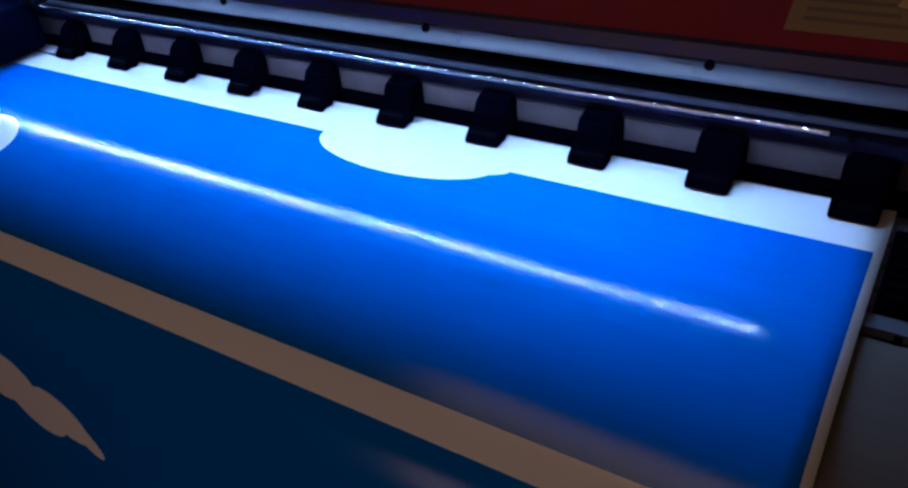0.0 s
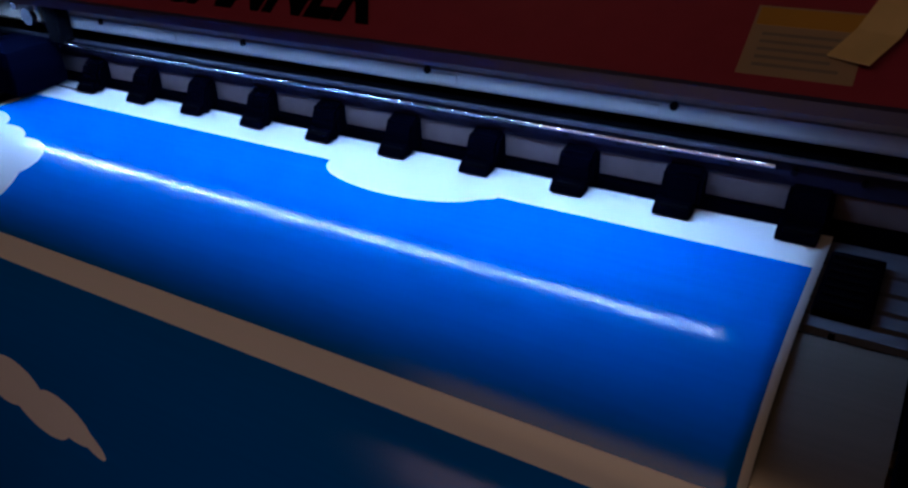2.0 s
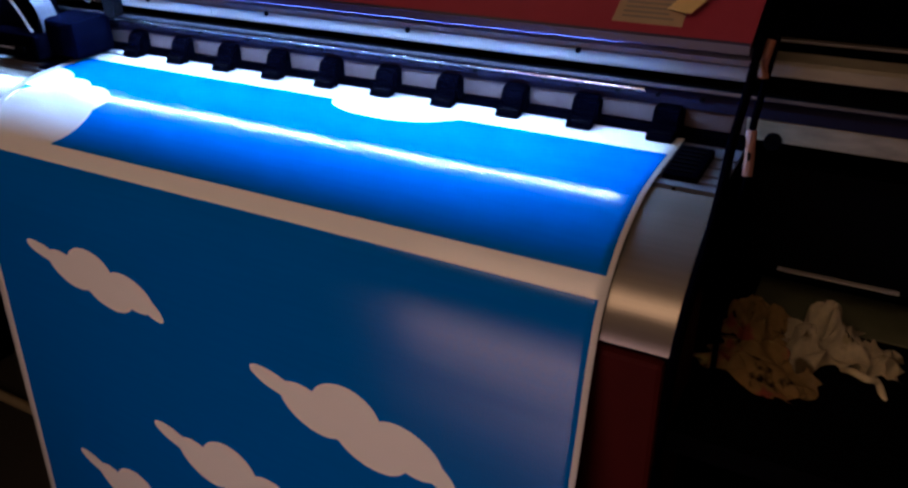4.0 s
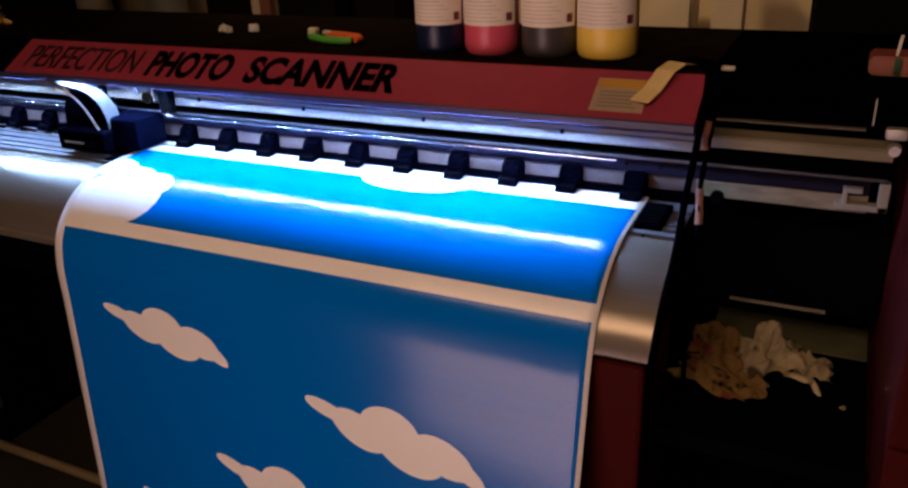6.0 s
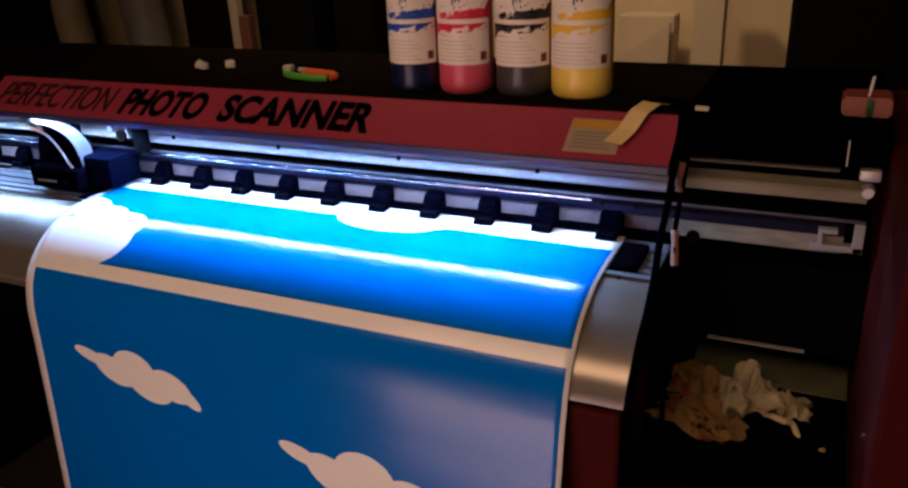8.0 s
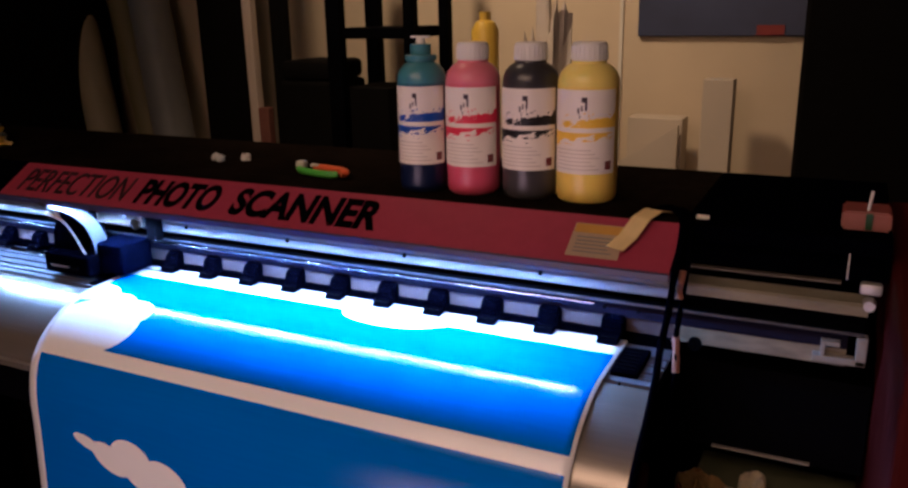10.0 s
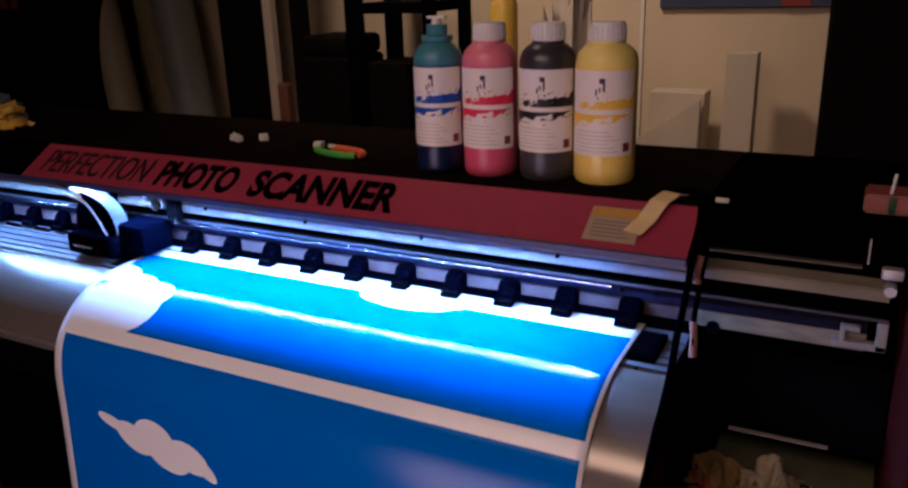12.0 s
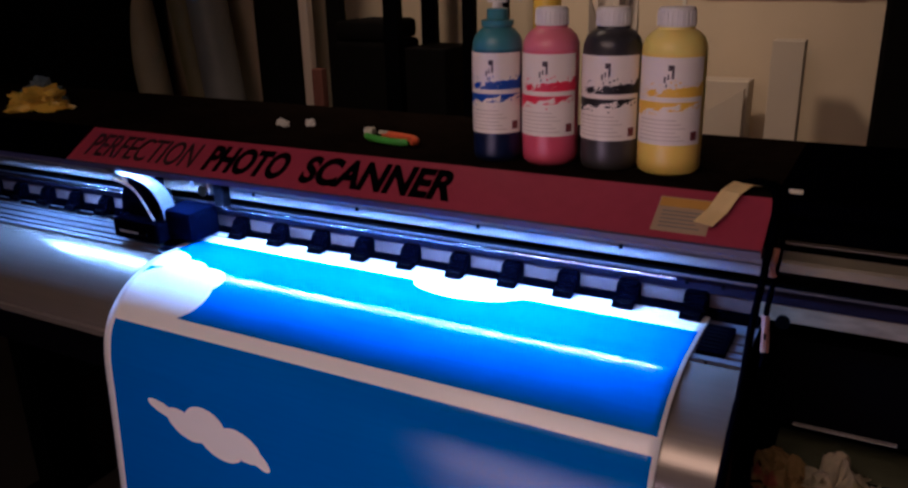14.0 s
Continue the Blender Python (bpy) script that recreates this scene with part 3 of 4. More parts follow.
housing = pp("end_housing", (lambda b: (box(b, 0.339, 0.64, -0.31, 0.36, -0.115, 0.150, 0.006), b)[1])(bmesh.new()), RED_SHADED, "red painted end housing")
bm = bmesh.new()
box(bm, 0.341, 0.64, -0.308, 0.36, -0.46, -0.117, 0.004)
pp("lower_door", bm, RED_SHADED, "", housing)
bm = bmesh.new()
rod(bm, (0.3415, -0.22, -0.10), (0.337, -0.22, -0.10), 0.003, n=10)
pp("screw", bm, STEEL, "", housing)

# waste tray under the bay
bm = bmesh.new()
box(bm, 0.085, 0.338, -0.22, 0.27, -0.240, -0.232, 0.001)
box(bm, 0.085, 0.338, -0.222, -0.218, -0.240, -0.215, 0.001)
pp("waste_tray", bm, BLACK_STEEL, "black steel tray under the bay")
bm = bmesh.new()
box(bm, 0.12, 0.337, 0.060, 0.155, -0.2312, -0.2285, 0.001)
pp("tray_sheet", bm, material("greenish_sheet", (0.10, 0.105, 0.06), 0.7, spec=0.05, vary=0.5, scale=14), "stained grey-green sheet in the tray")
bm = bmesh.new()
box(bm, 0.144, 0.273, 0.042, 0.049, -0.1565, -0.1545)
pp("tray_bar", bm, GREY_RAIL, "thin bare metal edge")

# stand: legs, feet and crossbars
# added cloth-like black sheet that stands in for the shade behind the stand
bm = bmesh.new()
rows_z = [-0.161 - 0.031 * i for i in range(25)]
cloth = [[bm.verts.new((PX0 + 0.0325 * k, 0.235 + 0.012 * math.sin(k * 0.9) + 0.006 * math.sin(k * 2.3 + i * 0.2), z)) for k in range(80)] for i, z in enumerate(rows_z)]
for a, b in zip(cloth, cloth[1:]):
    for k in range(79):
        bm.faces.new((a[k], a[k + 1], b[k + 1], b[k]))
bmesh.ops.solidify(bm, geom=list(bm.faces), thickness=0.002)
pp("rear_shade_sheet", bm, DARK, "added black sheet in place of shade behind the stand", smooth=True)
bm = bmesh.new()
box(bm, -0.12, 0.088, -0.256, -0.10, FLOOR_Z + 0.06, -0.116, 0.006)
pp("front_column", bm, RED_SHADED, "maroon column under the apron with shade in its colour")
bm = bmesh.new()
box(bm, PX0, 0.336, 0.05, 0.27, -0.16, -0.03)
pp("base_box", bm, BLACK_STEEL, "black base under the platen")
for lx in (-1.75, 0.20):
    bm = bmesh.new()
    box(bm, lx - 0.04, lx + 0.04, 0.10, 0.20, FLOOR_Z + 0.05, -0.161 if lx < 0 else -0.241, 0.004)
    leg = pp("leg", bm, BLACK_STEEL)
    bm = bmesh.new()
    box(bm, lx - 0.05, lx + 0.05, -0.22, 0.45, FLOOR_Z, FLOOR_Z + 0.049, 0.008)
    pp("foot", bm, BLACK_STEEL, "", leg)
BAR_Z = FLOOR_Z + 0.061
bm = bmesh.new()
rod(bm, (-1.75, -0.03, BAR_Z), (0.20, -0.03, BAR_Z), 0.012, n=16)
pp("crossbar", bm, material("brass_tinted_bar", (0.45, 0.36, 0.2), 0.4, metal=0.5), "thin yellowish stand crossbar", smooth=True)


# ---- things on the printer ----
def crumple(name, at, size, mat, seed, label, category, flat=0.5):
    """A crumpled piece of cloth, resting on its lowest folds."""
    bm = bmesh.new()
    bmesh.ops.create_icosphere(bm, subdivisions=4, radius=1.0)
    for v in bm.verts:
        p = v.co.copy()
        n = noise.noise(p * 1.7 + Vector((seed, 0, 0))) * 0.55 + abs(noise.noise(p * 3.6 + Vector((0, seed, 0)))) * 0.5 - abs(noise.noise(p * 7 + Vector((0, 0, seed)))) * 0.18
        v.co = p * (0.75 + n)
        v.co.z = max(v.co.z, -flat)
        v.co = Vector((v.co.x * size[0], v.co.y * size[1], (v.co.z + flat) * size[2]))
    ob = part(name, bm, mat, smooth=True)
    ob.matrix_world = Matrix.Translation(at)
    return tagged(ob, label, category)


def draped_rag(name, at, width, depth, tall, turn, seed, mat, label, fold=1.0):
    """A thin cloth dropped in a heap: a sheet with sharp folds and a ragged, rolled rim that lies on the tray."""
    n = 44
    bm = bmesh.new()
    grid = []
    for j in range(n + 1):
        row = []
        for i in range(n + 1):
            u, v = 2 * i / n - 1, 2 * j / n - 1
            w = Vector((u * 1.3 + seed, v * 1.3, seed * 0.7))
            rim = 1 + 0.35 * noise.noise(Vector((u * 1.8, v * 1.8, seed)))
            r = math.sqrt(u * u + v * v) / rim
            ridge = (1 - abs(noise.noise(w * 1.1)) * 1.9) * 0.75 + (1 - abs(noise.noise(w * 2.3)) * 2) * 0.16 * fold
            h = max(0.0, ridge) * max(0.0, 1 - r * r * 0.62) + 0.02 * abs(noise.noise(w * 6))
            du, dv = 0.30 * noise.noise(w * 2.2 + Vector((9, 0, 0))), 0.30 * noise.noise(w * 2.2 + Vector((0, 9, 0)))
            pull = rim * (1 - 0.18 * (u * u * v * v))
            row.append(bm.verts.new(((u * pull + du) * width / 2, (v * pull + dv) * depth / 2, 0.001 + h * tall)))
        grid.append(row)
    for a, b in zip(grid, grid[1:]):
        for i in range(n):
            bm.faces.new((a[i], a[i + 1], b[i + 1], b[i]))
    bmesh.ops.solidify(bm, geom=list(bm.faces), thickness=0.0012)
    ob = part(name, bm, mat, smooth=True)
    low = min(v.co.z for v in ob.data.vertices)
    ob.matrix_world = pose(at[0], at[1], at[2] - low, 0, 0, turn)
    return tagged(ob, label, "rag")


def stained_cloth(name, base, stains):
    """Cotton with soaked ink stains of their own outline."""
    mat = material(name, base, 0.9, vary=0.25, scale=90, bump=0.3, spec=0.1)
    nt = mat.node_tree
    tc = next(n for n in nt.nodes if n.type == "TEX_COORD")
    scale = next(n for n in nt.nodes if n.type == "VECT_MATH")
    last = None
    for k, (color, size, cut) in enumerate(stains):
        nz = nt.nodes.new("ShaderNodeTexNoise")
        nz.noise_dimensions = "4D"
        nz.inputs["W"].default_value, nz.inputs["Scale"].default_value, nz.inputs["Detail"].default_value = 3.7 * k + 1.3, size, 3
        nt.links.new(tc.outputs["Object"], nz.inputs["Vector"])
        step = nt.nodes.new("ShaderNodeMapRange")
        step.inputs["From Min"].default_value, step.inputs["From Max"].default_value = cut, cut + 0.06
        nt.links.new(nz.outputs["Fac"], step.inputs["Value"])
        mix = nt.nodes.new("ShaderNodeMix")
        mix.data_type = "RGBA"
        mix.inputs["A"].default_value, mix.inputs["B"].default_value = (*base, 1), (*color, 1)
        if last is not None:
            nt.links.new(last, mix.inputs["A"])
        nt.links.new(step.outputs[0], mix.inputs["Factor"])
        last = mix.outputs["Result"]
    nt.links.new(last, scale.inputs[0])
    return mat


RAG = stained_cloth("white_cotton_rag", (0.66, 0.58, 0.39), [((0.16, 0.12, 0.06), 22, 0.62), ((0.45, 0.38, 0.20), 30, 0.58)])
RAG_INK = stained_cloth("ink_stained_rag", (0.42, 0.28, 0.10), [((0.46, 0.13, 0.09), 20, 0.54), ((0.02, 0.012, 0.01), 30, 0.55), ((0.60, 0.52, 0.18), 24, 0.58)])
draped_rag("rag", (0.207, 0.006, -0.2315), 0.100, 0.10, 0.070, 25, 3.1, RAG, "crumpled white cotton rag on the waste tray")
draped_rag("rag", (0.150, -0.062, -0.2315), 0.120, 0.075, 0.040, -20, 8.4, RAG_INK, "crumpled rag stained with pink and yellow ink")
draped_rag("rag", (0.140, 0.020, -0.2315), 0.085, 0.080, 0.048, 40, 5.7, RAG_INK, "ink-stained rag heap on the waste tray")
draped_rag("rag", (0.265, 0.010, -0.2315), 0.055, 0.060, 0.034, 10, 11.2, RAG, "small crumpled white rag on the tray")
bm = bmesh.new()
tube(bm, [Vector((p.x, p.y, -0.2275 + 0.012 * math.sin(i * 0.25))) for i, p in enumerate(spline([(0.235, -0.02), (0.258, -0.045), (0.272, -0.035), (0.288, -0.062), (0.312, -0.070)], 6))], 0.004, 8)
tagged(part("string", bm, RAG, smooth=True), "twisted cotton string lying on the tray", "string")

# masking tape strip over the end of the hood
bm = bmesh.new()
path = [(0.018, -0.052, 0.150), (0.030, -0.030, 0.162), (0.040, -0.004, 0.181), (0.050, 0.022, 0.187), (0.062, 0.045, 0.182)]
ring = []
for i, p in enumerate(path):
    q = Vector(p)
    w = Vector((0.013, -0.006, 0.0))
    ring.append([bm.verts.new(q - w), bm.verts.new(q + w), bm.verts.new(q + w + Vector((0, 0, 0.0008))), bm.verts.new(q - w + Vector((0, 0, 0.0008)))])
for a, b in zip(ring, ring[1:]):
    for k in range(4):
        bm.faces.new((a[k], a[(k + 1) % 4], b[(k + 1) % 4], b[k]))
bm.faces.new(ring[0][::-1])
bm.faces.new(ring[-1])
tagged(part("tape_strip", bm, TAPE), "yellowed masking tape holding a cable on the hood", "tape")

# black cables hanging over the end of the hood
def cable(path, r, label):
    bm = bmesh.new()
    pts = [Vector(p) for p in path]
    out = []
    for i in range(len(pts) - 1):
        a, b, c, d = pts[max(i - 1, 0)], pts[i], pts[i + 1], pts[min(i + 2, len(pts) - 1)]
        for k in range(6):
            t = k / 6
            out.append(0.5 * (2 * b + (c - a) * t + (2 * a - 5 * b + 4 * c - d) * t * t + (3 * b - a - 3 * c + d) * t ** 3))
    tube(bm, out + [pts[-1]], r, 8)
    return tagged(part("cable", bm, BLACK, smooth=True), label, "cable")


cable([(0.045, 0.03, 0.1835), (0.07, 0.03, 0.190), (0.092, 0.0, 0.186), (0.101, -0.05, 0.165), (0.101, -0.082, 0.130), (0.097, -0.085, 0.085), (0.094, -0.105, 0.045), (0.097, -0.15, 0.008), (0.099, -0.21, -0.03), (0.099, -0.262, -0.075), (0.098, -0.276, -0.14), (0.098, -0.27, -0.30), (0.10, -0.22, -0.42)], 0.0046, "black cable hanging over the end of the hood")
cable([(0.07, 0.04, 0.186), (0.095, 0.02, 0.188), (0.110, -0.03, 0.168), (0.112, -0.06, 0.130), (0.108, -0.062, 0.085), (0.104, -0.06, 0.04), (0.108, -0.07, 0.0), (0.106, -0.09, -0.06), (0.11, -0.10, -0.232)], 0.0035, "thin black cable beside the hood's end")
bm = bmesh.new()
tube(bm, [(0.108, -0.064, 0.135), (0.106, -0.067, 0.120), (0.107, -0.067, 0.100)], 0.0052, 8)
tagged(part("cable_tape", bm, material("brown_tape", (0.25, 0.10, 0.05), 0.5), smooth=True), "brown tape wound round a cable", "tape")
bm = bmesh.new()
tube(bm, [(0.104, -0.0605, 0.045), (0.106, -0.062, 0.020), (0.108, -0.070, 0.0)], 0.0050, 8)
tagged(part("cable_tape", bm, material("brown_tape", (0.25, 0.12, 0.08), 0.5), smooth=True), "brown tape wound round a cable", "tape")


# red capped box with a white stick at the end of the bay
red_box = thing("ink_cap_box", (0.312, 0.08, 0.178), "red plastic cap box with a white stick", "box")
bm = bmesh.new()
extrude_yz(bm, [(0.045, 0.0), (0.115, 0.0), (0.110, 0.022), (0.052, 0.022)], 0.277, 0.333)
bmesh.ops.bevel(bm, geom=list(bm.edges), offset=0.003, segments=2, affect="EDGES")
bmesh.ops.translate(bm, verts=list(bm.verts), vec=(-0.312, -0.08, 0.0))
part("body", bm, material("pinkish_red_plastic", (0.24, 0.055, 0.045), 0.5, vary=0.3), red_box)
bm = bmesh.new()
rod(bm, (-0.006, -0.015, 0.020), (-0.003, -0.012, 0.046), 0.0018, n=10)
part("stick", bm, WHITE, red_box, "white plastic stick")
bm = bmesh.new()
box(bm, -0.008, 0.000, -0.0365, -0.029, 0.002, 0.0215, 0.001)
part("green_tab", bm, material("green_tape", (0.012, 0.06, 0.02), 0.5), red_box, "green tape tab")
bm = bmesh.new()
box(bm, 0.105, 0.122, 0.028, 0.034, 0.1785, 0.184, 0.001)
tagged(part("sticker", bm, WHITE), "small white sticker on the black cover", "sticker")
bm = bmesh.new()
box(bm, 0.288, 0.308, 0.0325, 0.0338, 0.160, 0.167)
tagged(part("sticker", bm, CREAM), "small cream sticker on the black panel", "sticker")

TOP = TOP_Z + 0.001


# ---- ink bottles ----
def label_material(name, ink, middle):
    """White paper label with ink splashes and a line between them; u round the bottle, v up, both in metres."""
    mat = bpy.data.materials.new(name)
    mat.use_nodes = True
    N, L = mat.node_tree.nodes, mat.node_tree.links
    b = N["Principled BSDF"]
    b.inputs["Roughness"].default_value = 0.45
    uv = N.new("ShaderNodeUVMap")
    uv.uv_map = "metres"
    sep = N.new("ShaderNodeSeparateXYZ")
    L.new(uv.outputs[0], sep.inputs[0])

    def mth(op, *args):
        n = N.new("ShaderNodeMath")
        n.operation = op
        for i, a in enumerate(args):
            if isinstance(a, (int, float)):
                n.inputs[i].default_value = a
            else:
                L.new(a, n.inputs[i])
        return n.outputs[0]

    # two streaked splashes, one above and one below a clear line, thrown out to opposite sides
    du = mth("SUBTRACT", sep.outputs[0], middle)
    dv = mth("SUBTRACT", sep.outputs[1], 0.062)
    slant = N.new("ShaderNodeCombineXYZ")
    L.new(mth("MULTIPLY", du, 55.0), slant.inputs[0])
    L.new(mth("MULTIPLY", mth("SUBTRACT", dv, mth("MULTIPLY", du, 0.45)), 120.0), slant.inputs[1])
    nz = N.new("ShaderNodeTexNoise")
    nz.inputs["Scale"].default_value, nz.inputs["Detail"].default_value, nz.inputs["Roughness"].default_value = 1.0, 3, 0.55
    L.new(slant.outputs[0], nz.inputs["Vector"])
    d = mth("ABSOLUTE", dv)
    side = mth("MULTIPLY", mth("SIGN", dv), du)
    throw = mth("ADD", mth("MULTIPLY", side, 0.16), mth("MULTIPLY", nz.outputs["Fac"], 0.050))
    reach = mth("SUBTRACT", throw, 0.0125)
    body = mth("MULTIPLY", mth("LESS_THAN", d, reach), mth("GREATER_THAN", d, 0.0034))
    drop = N.new("ShaderNodeTexVoronoi")
    drop.inputs["Scale"].default_value = 150
    L.new(uv.outputs[0], drop.inputs["Vector"])
    near = mth("LESS_THAN", d, mth("ADD", reach, 0.011))
    dots = mth("MULTIPLY", mth("MULTIPLY", mth("LESS_THAN", drop.outputs["Distance"], 0.23), near), mth("GREATER_THAN", d, 0.008))
    splash = mth("MAXIMUM", body, dots)
    mix = N.new("ShaderNodeMix")
    mix.data_type = "RGBA"
    mix.inputs["A"].default_value, mix.inputs["B"].default_value = (0.86, 0.80, 0.72, 1), (*ink, 1)
    L.new(splash, mix.inputs["Factor"])
    L.new(mix.outputs["Result"], b.inputs["Base Color"])
    return mat


def curved_patch(r, a0, a1, z0, z1, n=20):
    """A thin bent sheet on a cylinder, with its size in metres as UVs."""
    verts, faces, uvs = [], [], []
    for j, (rr, zz) in enumerate(((r, z0), (r, z1), (r - 0.0006, z1), (r - 0.0006, z0))):
        for i in range(n + 1):
            a = a0 + (a1 - a0) * i / n
            verts.append((rr * math.cos(a), rr * math.sin(a), zz))
            uvs.append((a * r, zz - z0))
    for j in range(4):
        k = (j + 1) % 4
        for i in range(n):
            faces.append((j * (n + 1) + i, j * (n + 1) + i + 1, k * (n + 1) + i + 1, k * (n + 1) + i))
    me = bpy.data.meshes.new("label")
    me.from_pydata(verts, [], faces)
    layer = me.uv_layers.new(name="metres")
    for loop in me.loops:
        layer.data[loop.index].uv = uvs[loop.vertex_index]
    me.polygons.foreach_set("use_smooth", [True] * len(faces))
    me.set_sharp_from_angle(angle=radians(40))
    return me


def patch_part(name, me, mat, parent, label=""):
    me.materials.append(mat)
    ob = new(name, me)
    ob.parent = parent
    return tagged(ob, label) if label else ob


LOGO = material("dark_logo_print", (0.05, 0.03, 0.04), 0.5)
MARK = material("dark_red_print", (0.16, 0.02, 0.02), 0.5)
FINE = material("pale_print", (0.62, 0.56, 0.50), 0.5)


def ink_bottle(x, y, r, plastic, low, ink, words, capped=True, turn=-95):
    ob = thing("ink_bottle", (x, y, TOP), words, "bottle", "ink bottles on the printer")
    bm = bmesh.new()
    lathe(bm, [(r * 0.86, 0.0), (r * 0.95, 0.003), (r, 0.010), (r, 0.046), (r, 0.165), (r * 0.985, 0.174), (r * 0.90, 0.184), (r * 0.72, 0.192), (r * 0.56, 0.196), (r * 0.52, 0.203), (r * 0.52, 0.206)], 40)
    part("body", bm, plastic, ob, smooth=True)
    bm = bmesh.new()
    if capped:
        lathe(bm, [(r * 0.52, 0.1985), (r * 0.58, 0.200), (r * 0.56, 0.221), (r * 0.52, 0.2245), (r * 0.3, 0.2245)], 32)
        cap = part("cap", bm, WHITE, ob, "ribbed white screw cap", True)
        for i in range(24):
            a = 2 * math.pi * i / 24
            bm = bmesh.new()
            rod(bm, (r * 0.575 * math.cos(a), r * 0.575 * math.sin(a), 0.201), (r * 0.56 * math.cos(a), r * 0.56 * math.sin(a), 0.220), 0.0011, n=6)
            part("rib", bm, WHITE, cap)
    else:
        lathe(bm, [(r * 0.60, 0.198), (r * 0.64, 0.199), (r * 0.64, 0.206), (r * 0.42, 0.207), (r * 0.42, 0.222), (r * 0.30, 0.223)], 32)
        part("neck_ring", bm, plastic, ob, "teal flip-top neck", True)
        bm = bmesh.new()
        rod(bm, (0, 0, 0.222), (0, 0, 0.231), r * 0.22, r * 0.18, 14)
        box(bm, -r * 0.42, r * 0.42, -0.0035, 0.0035, 0.231, 0.2345, 0.001)
        part("spout", bm, WHITE, ob, "small white spout")
    t = radians(turn)
    half = 0.052 / r
    lab = patch_part("label", curved_patch(r + 0.0008, t - half, t + half, 0.044, 0.162), label_material("bottle_label", ink, t * (r + 0.0008)), ob, "white label with colour splashes")
    # logo block, fine print bars and a small dark mark
    for a0, a1, z0, z1, mm in ((-0.02, 0.16, 0.145, 0.152, LOGO), (0.09, 0.16, 0.134, 0.146, LOGO), (-0.14, -0.08, 0.129, 0.137, LOGO), (-0.03, 0.02, 0.133, 0.140, LOGO), (-0.08, -0.04, 0.123, 0.127, LOGO), (half * 0.66, half * 0.86, 0.050, 0.062, MARK)):
        patch_part("print_mark", curved_patch(r + 0.0012, t + a0, t + a1, z0, z1, 4), mm, lab)
    for i in range(6):
        patch_part("print_line", curved_patch(r + 0.0012, t - half * 0.8, t + half * (0.5 - 0.12 * (i % 3)), 0.050 + i * 0.0055, 0.0515 + i * 0.0055, 8), FINE, lab)
    return ob


def plastic(name, top, low):
    """Translucent plastic, darker with ink up to the fill line."""
    mat = material(name, top, 0.32, vary=0.05, scale=20)
    nt = mat.node_tree
    scale = next(n for n in nt.nodes if n.type == "VECT_MATH")
    tc = next(n for n in nt.nodes if n.type == "TEX_COORD")
    sep = nt.nodes.new("ShaderNodeSeparateXYZ")
    nt.links.new(tc.outputs["Object"], sep.inputs[0])
    step = nt.nodes.new("ShaderNodeMapRange")
    step.inputs["From Min"].default_value, step.inputs["From Max"].default_value = 0.160, 0.168
    nt.links.new(sep.outputs[2], step.inputs["Value"])
    mix = nt.nodes.new("ShaderNodeMix")
    mix.data_type = "RGBA"
    mix.inputs["A"].default_value, mix.inputs["B"].default_value = (*low, 1), (*top, 1)
    nt.links.new(step.outputs[0], mix.inputs["Factor"])
    nt.links.new(mix.outputs["Result"], scale.inputs[0])
    nt.nodes["Principled BSDF"].inputs["Subsurface Weight"].default_value = 0.15
    nt.nodes["Principled BSDF"].inputs["Subsurface Radius"].default_value = (0.01, 0.006, 0.004)
    return mat


ink_bottle(-0.324, 0.074, 0.0375, plastic("cyan_bottle", (0.07, 0.24, 0.30), (0.006, 0.012, 0.05)), 0, (0.01, 0.07, 0.42), "open blue ink bottle with a white splashed label", False, -84)
ink_bottle(-0.243, 0.086, 0.0415, plastic("magenta_bottle", (0.72, 0.20, 0.27), (0.66, 0.09, 0.16)), 0, (0.70, 0.02, 0.06), "pink ink bottle with red-splashed white label", True, -84)
ink_bottle(-0.152, 0.090, 0.0415, plastic("black_bottle", (0.035, 0.035, 0.042), (0.06, 0.055, 0.06)), 0, (0.008, 0.008, 0.010), "dark grey ink bottle with black-splashed white label", True, -84)
ink_bottle(-0.066, 0.095, 0.0440, plastic("yellow_bottle", (0.86, 0.72, 0.16), (0.90, 0.66, 0.10)), 0, (0.85, 0.55, 0.03), "yellow ink bottle with yellow-splashed white label", True, -84)

# folding cutter
cutter = thing("folding_cutter", (-0.535, 0.095, TOP), "green and orange plastic cutter lying on the printer", "cutter")
bm = bmesh.new()
tube(bm, [(p.x, p.y, 0.008) for p in spline([(-0.054, 0.008), (-0.035, -0.008), (0.0, -0.018), (0.030, -0.022), (0.042, -0.016)], 5)], 0.0062, 10)
part("green_handle", bm, material("green_plastic", (0.10, 0.42, 0.04), 0.4), cutter, "bright green handle", True)
bm = bmesh.new()
tube(bm, [(p.x, p.y, 0.0115) for p in spline([(-0.022, 0.012), (0.0, 0.010), (0.025, 0.004), (0.048, -0.004), (0.058, -0.016), (0.054, -0.024)], 5)], 0.0062, 10)
part("orange_handle", bm, material("orange_plastic", (0.80, 0.14, 0.03), 0.4), cutter, "orange handle", True)
bm = bmesh.new()
box(bm, -0.058, -0.040, 0.002, 0.016, 0.010, 0.022, 0.003)
box(bm, -0.030, -0.012, 0.006, 0.014, 0.012, 0.018, 0.002)
part("head", bm, CREAM, cutter, "pale cutter head")
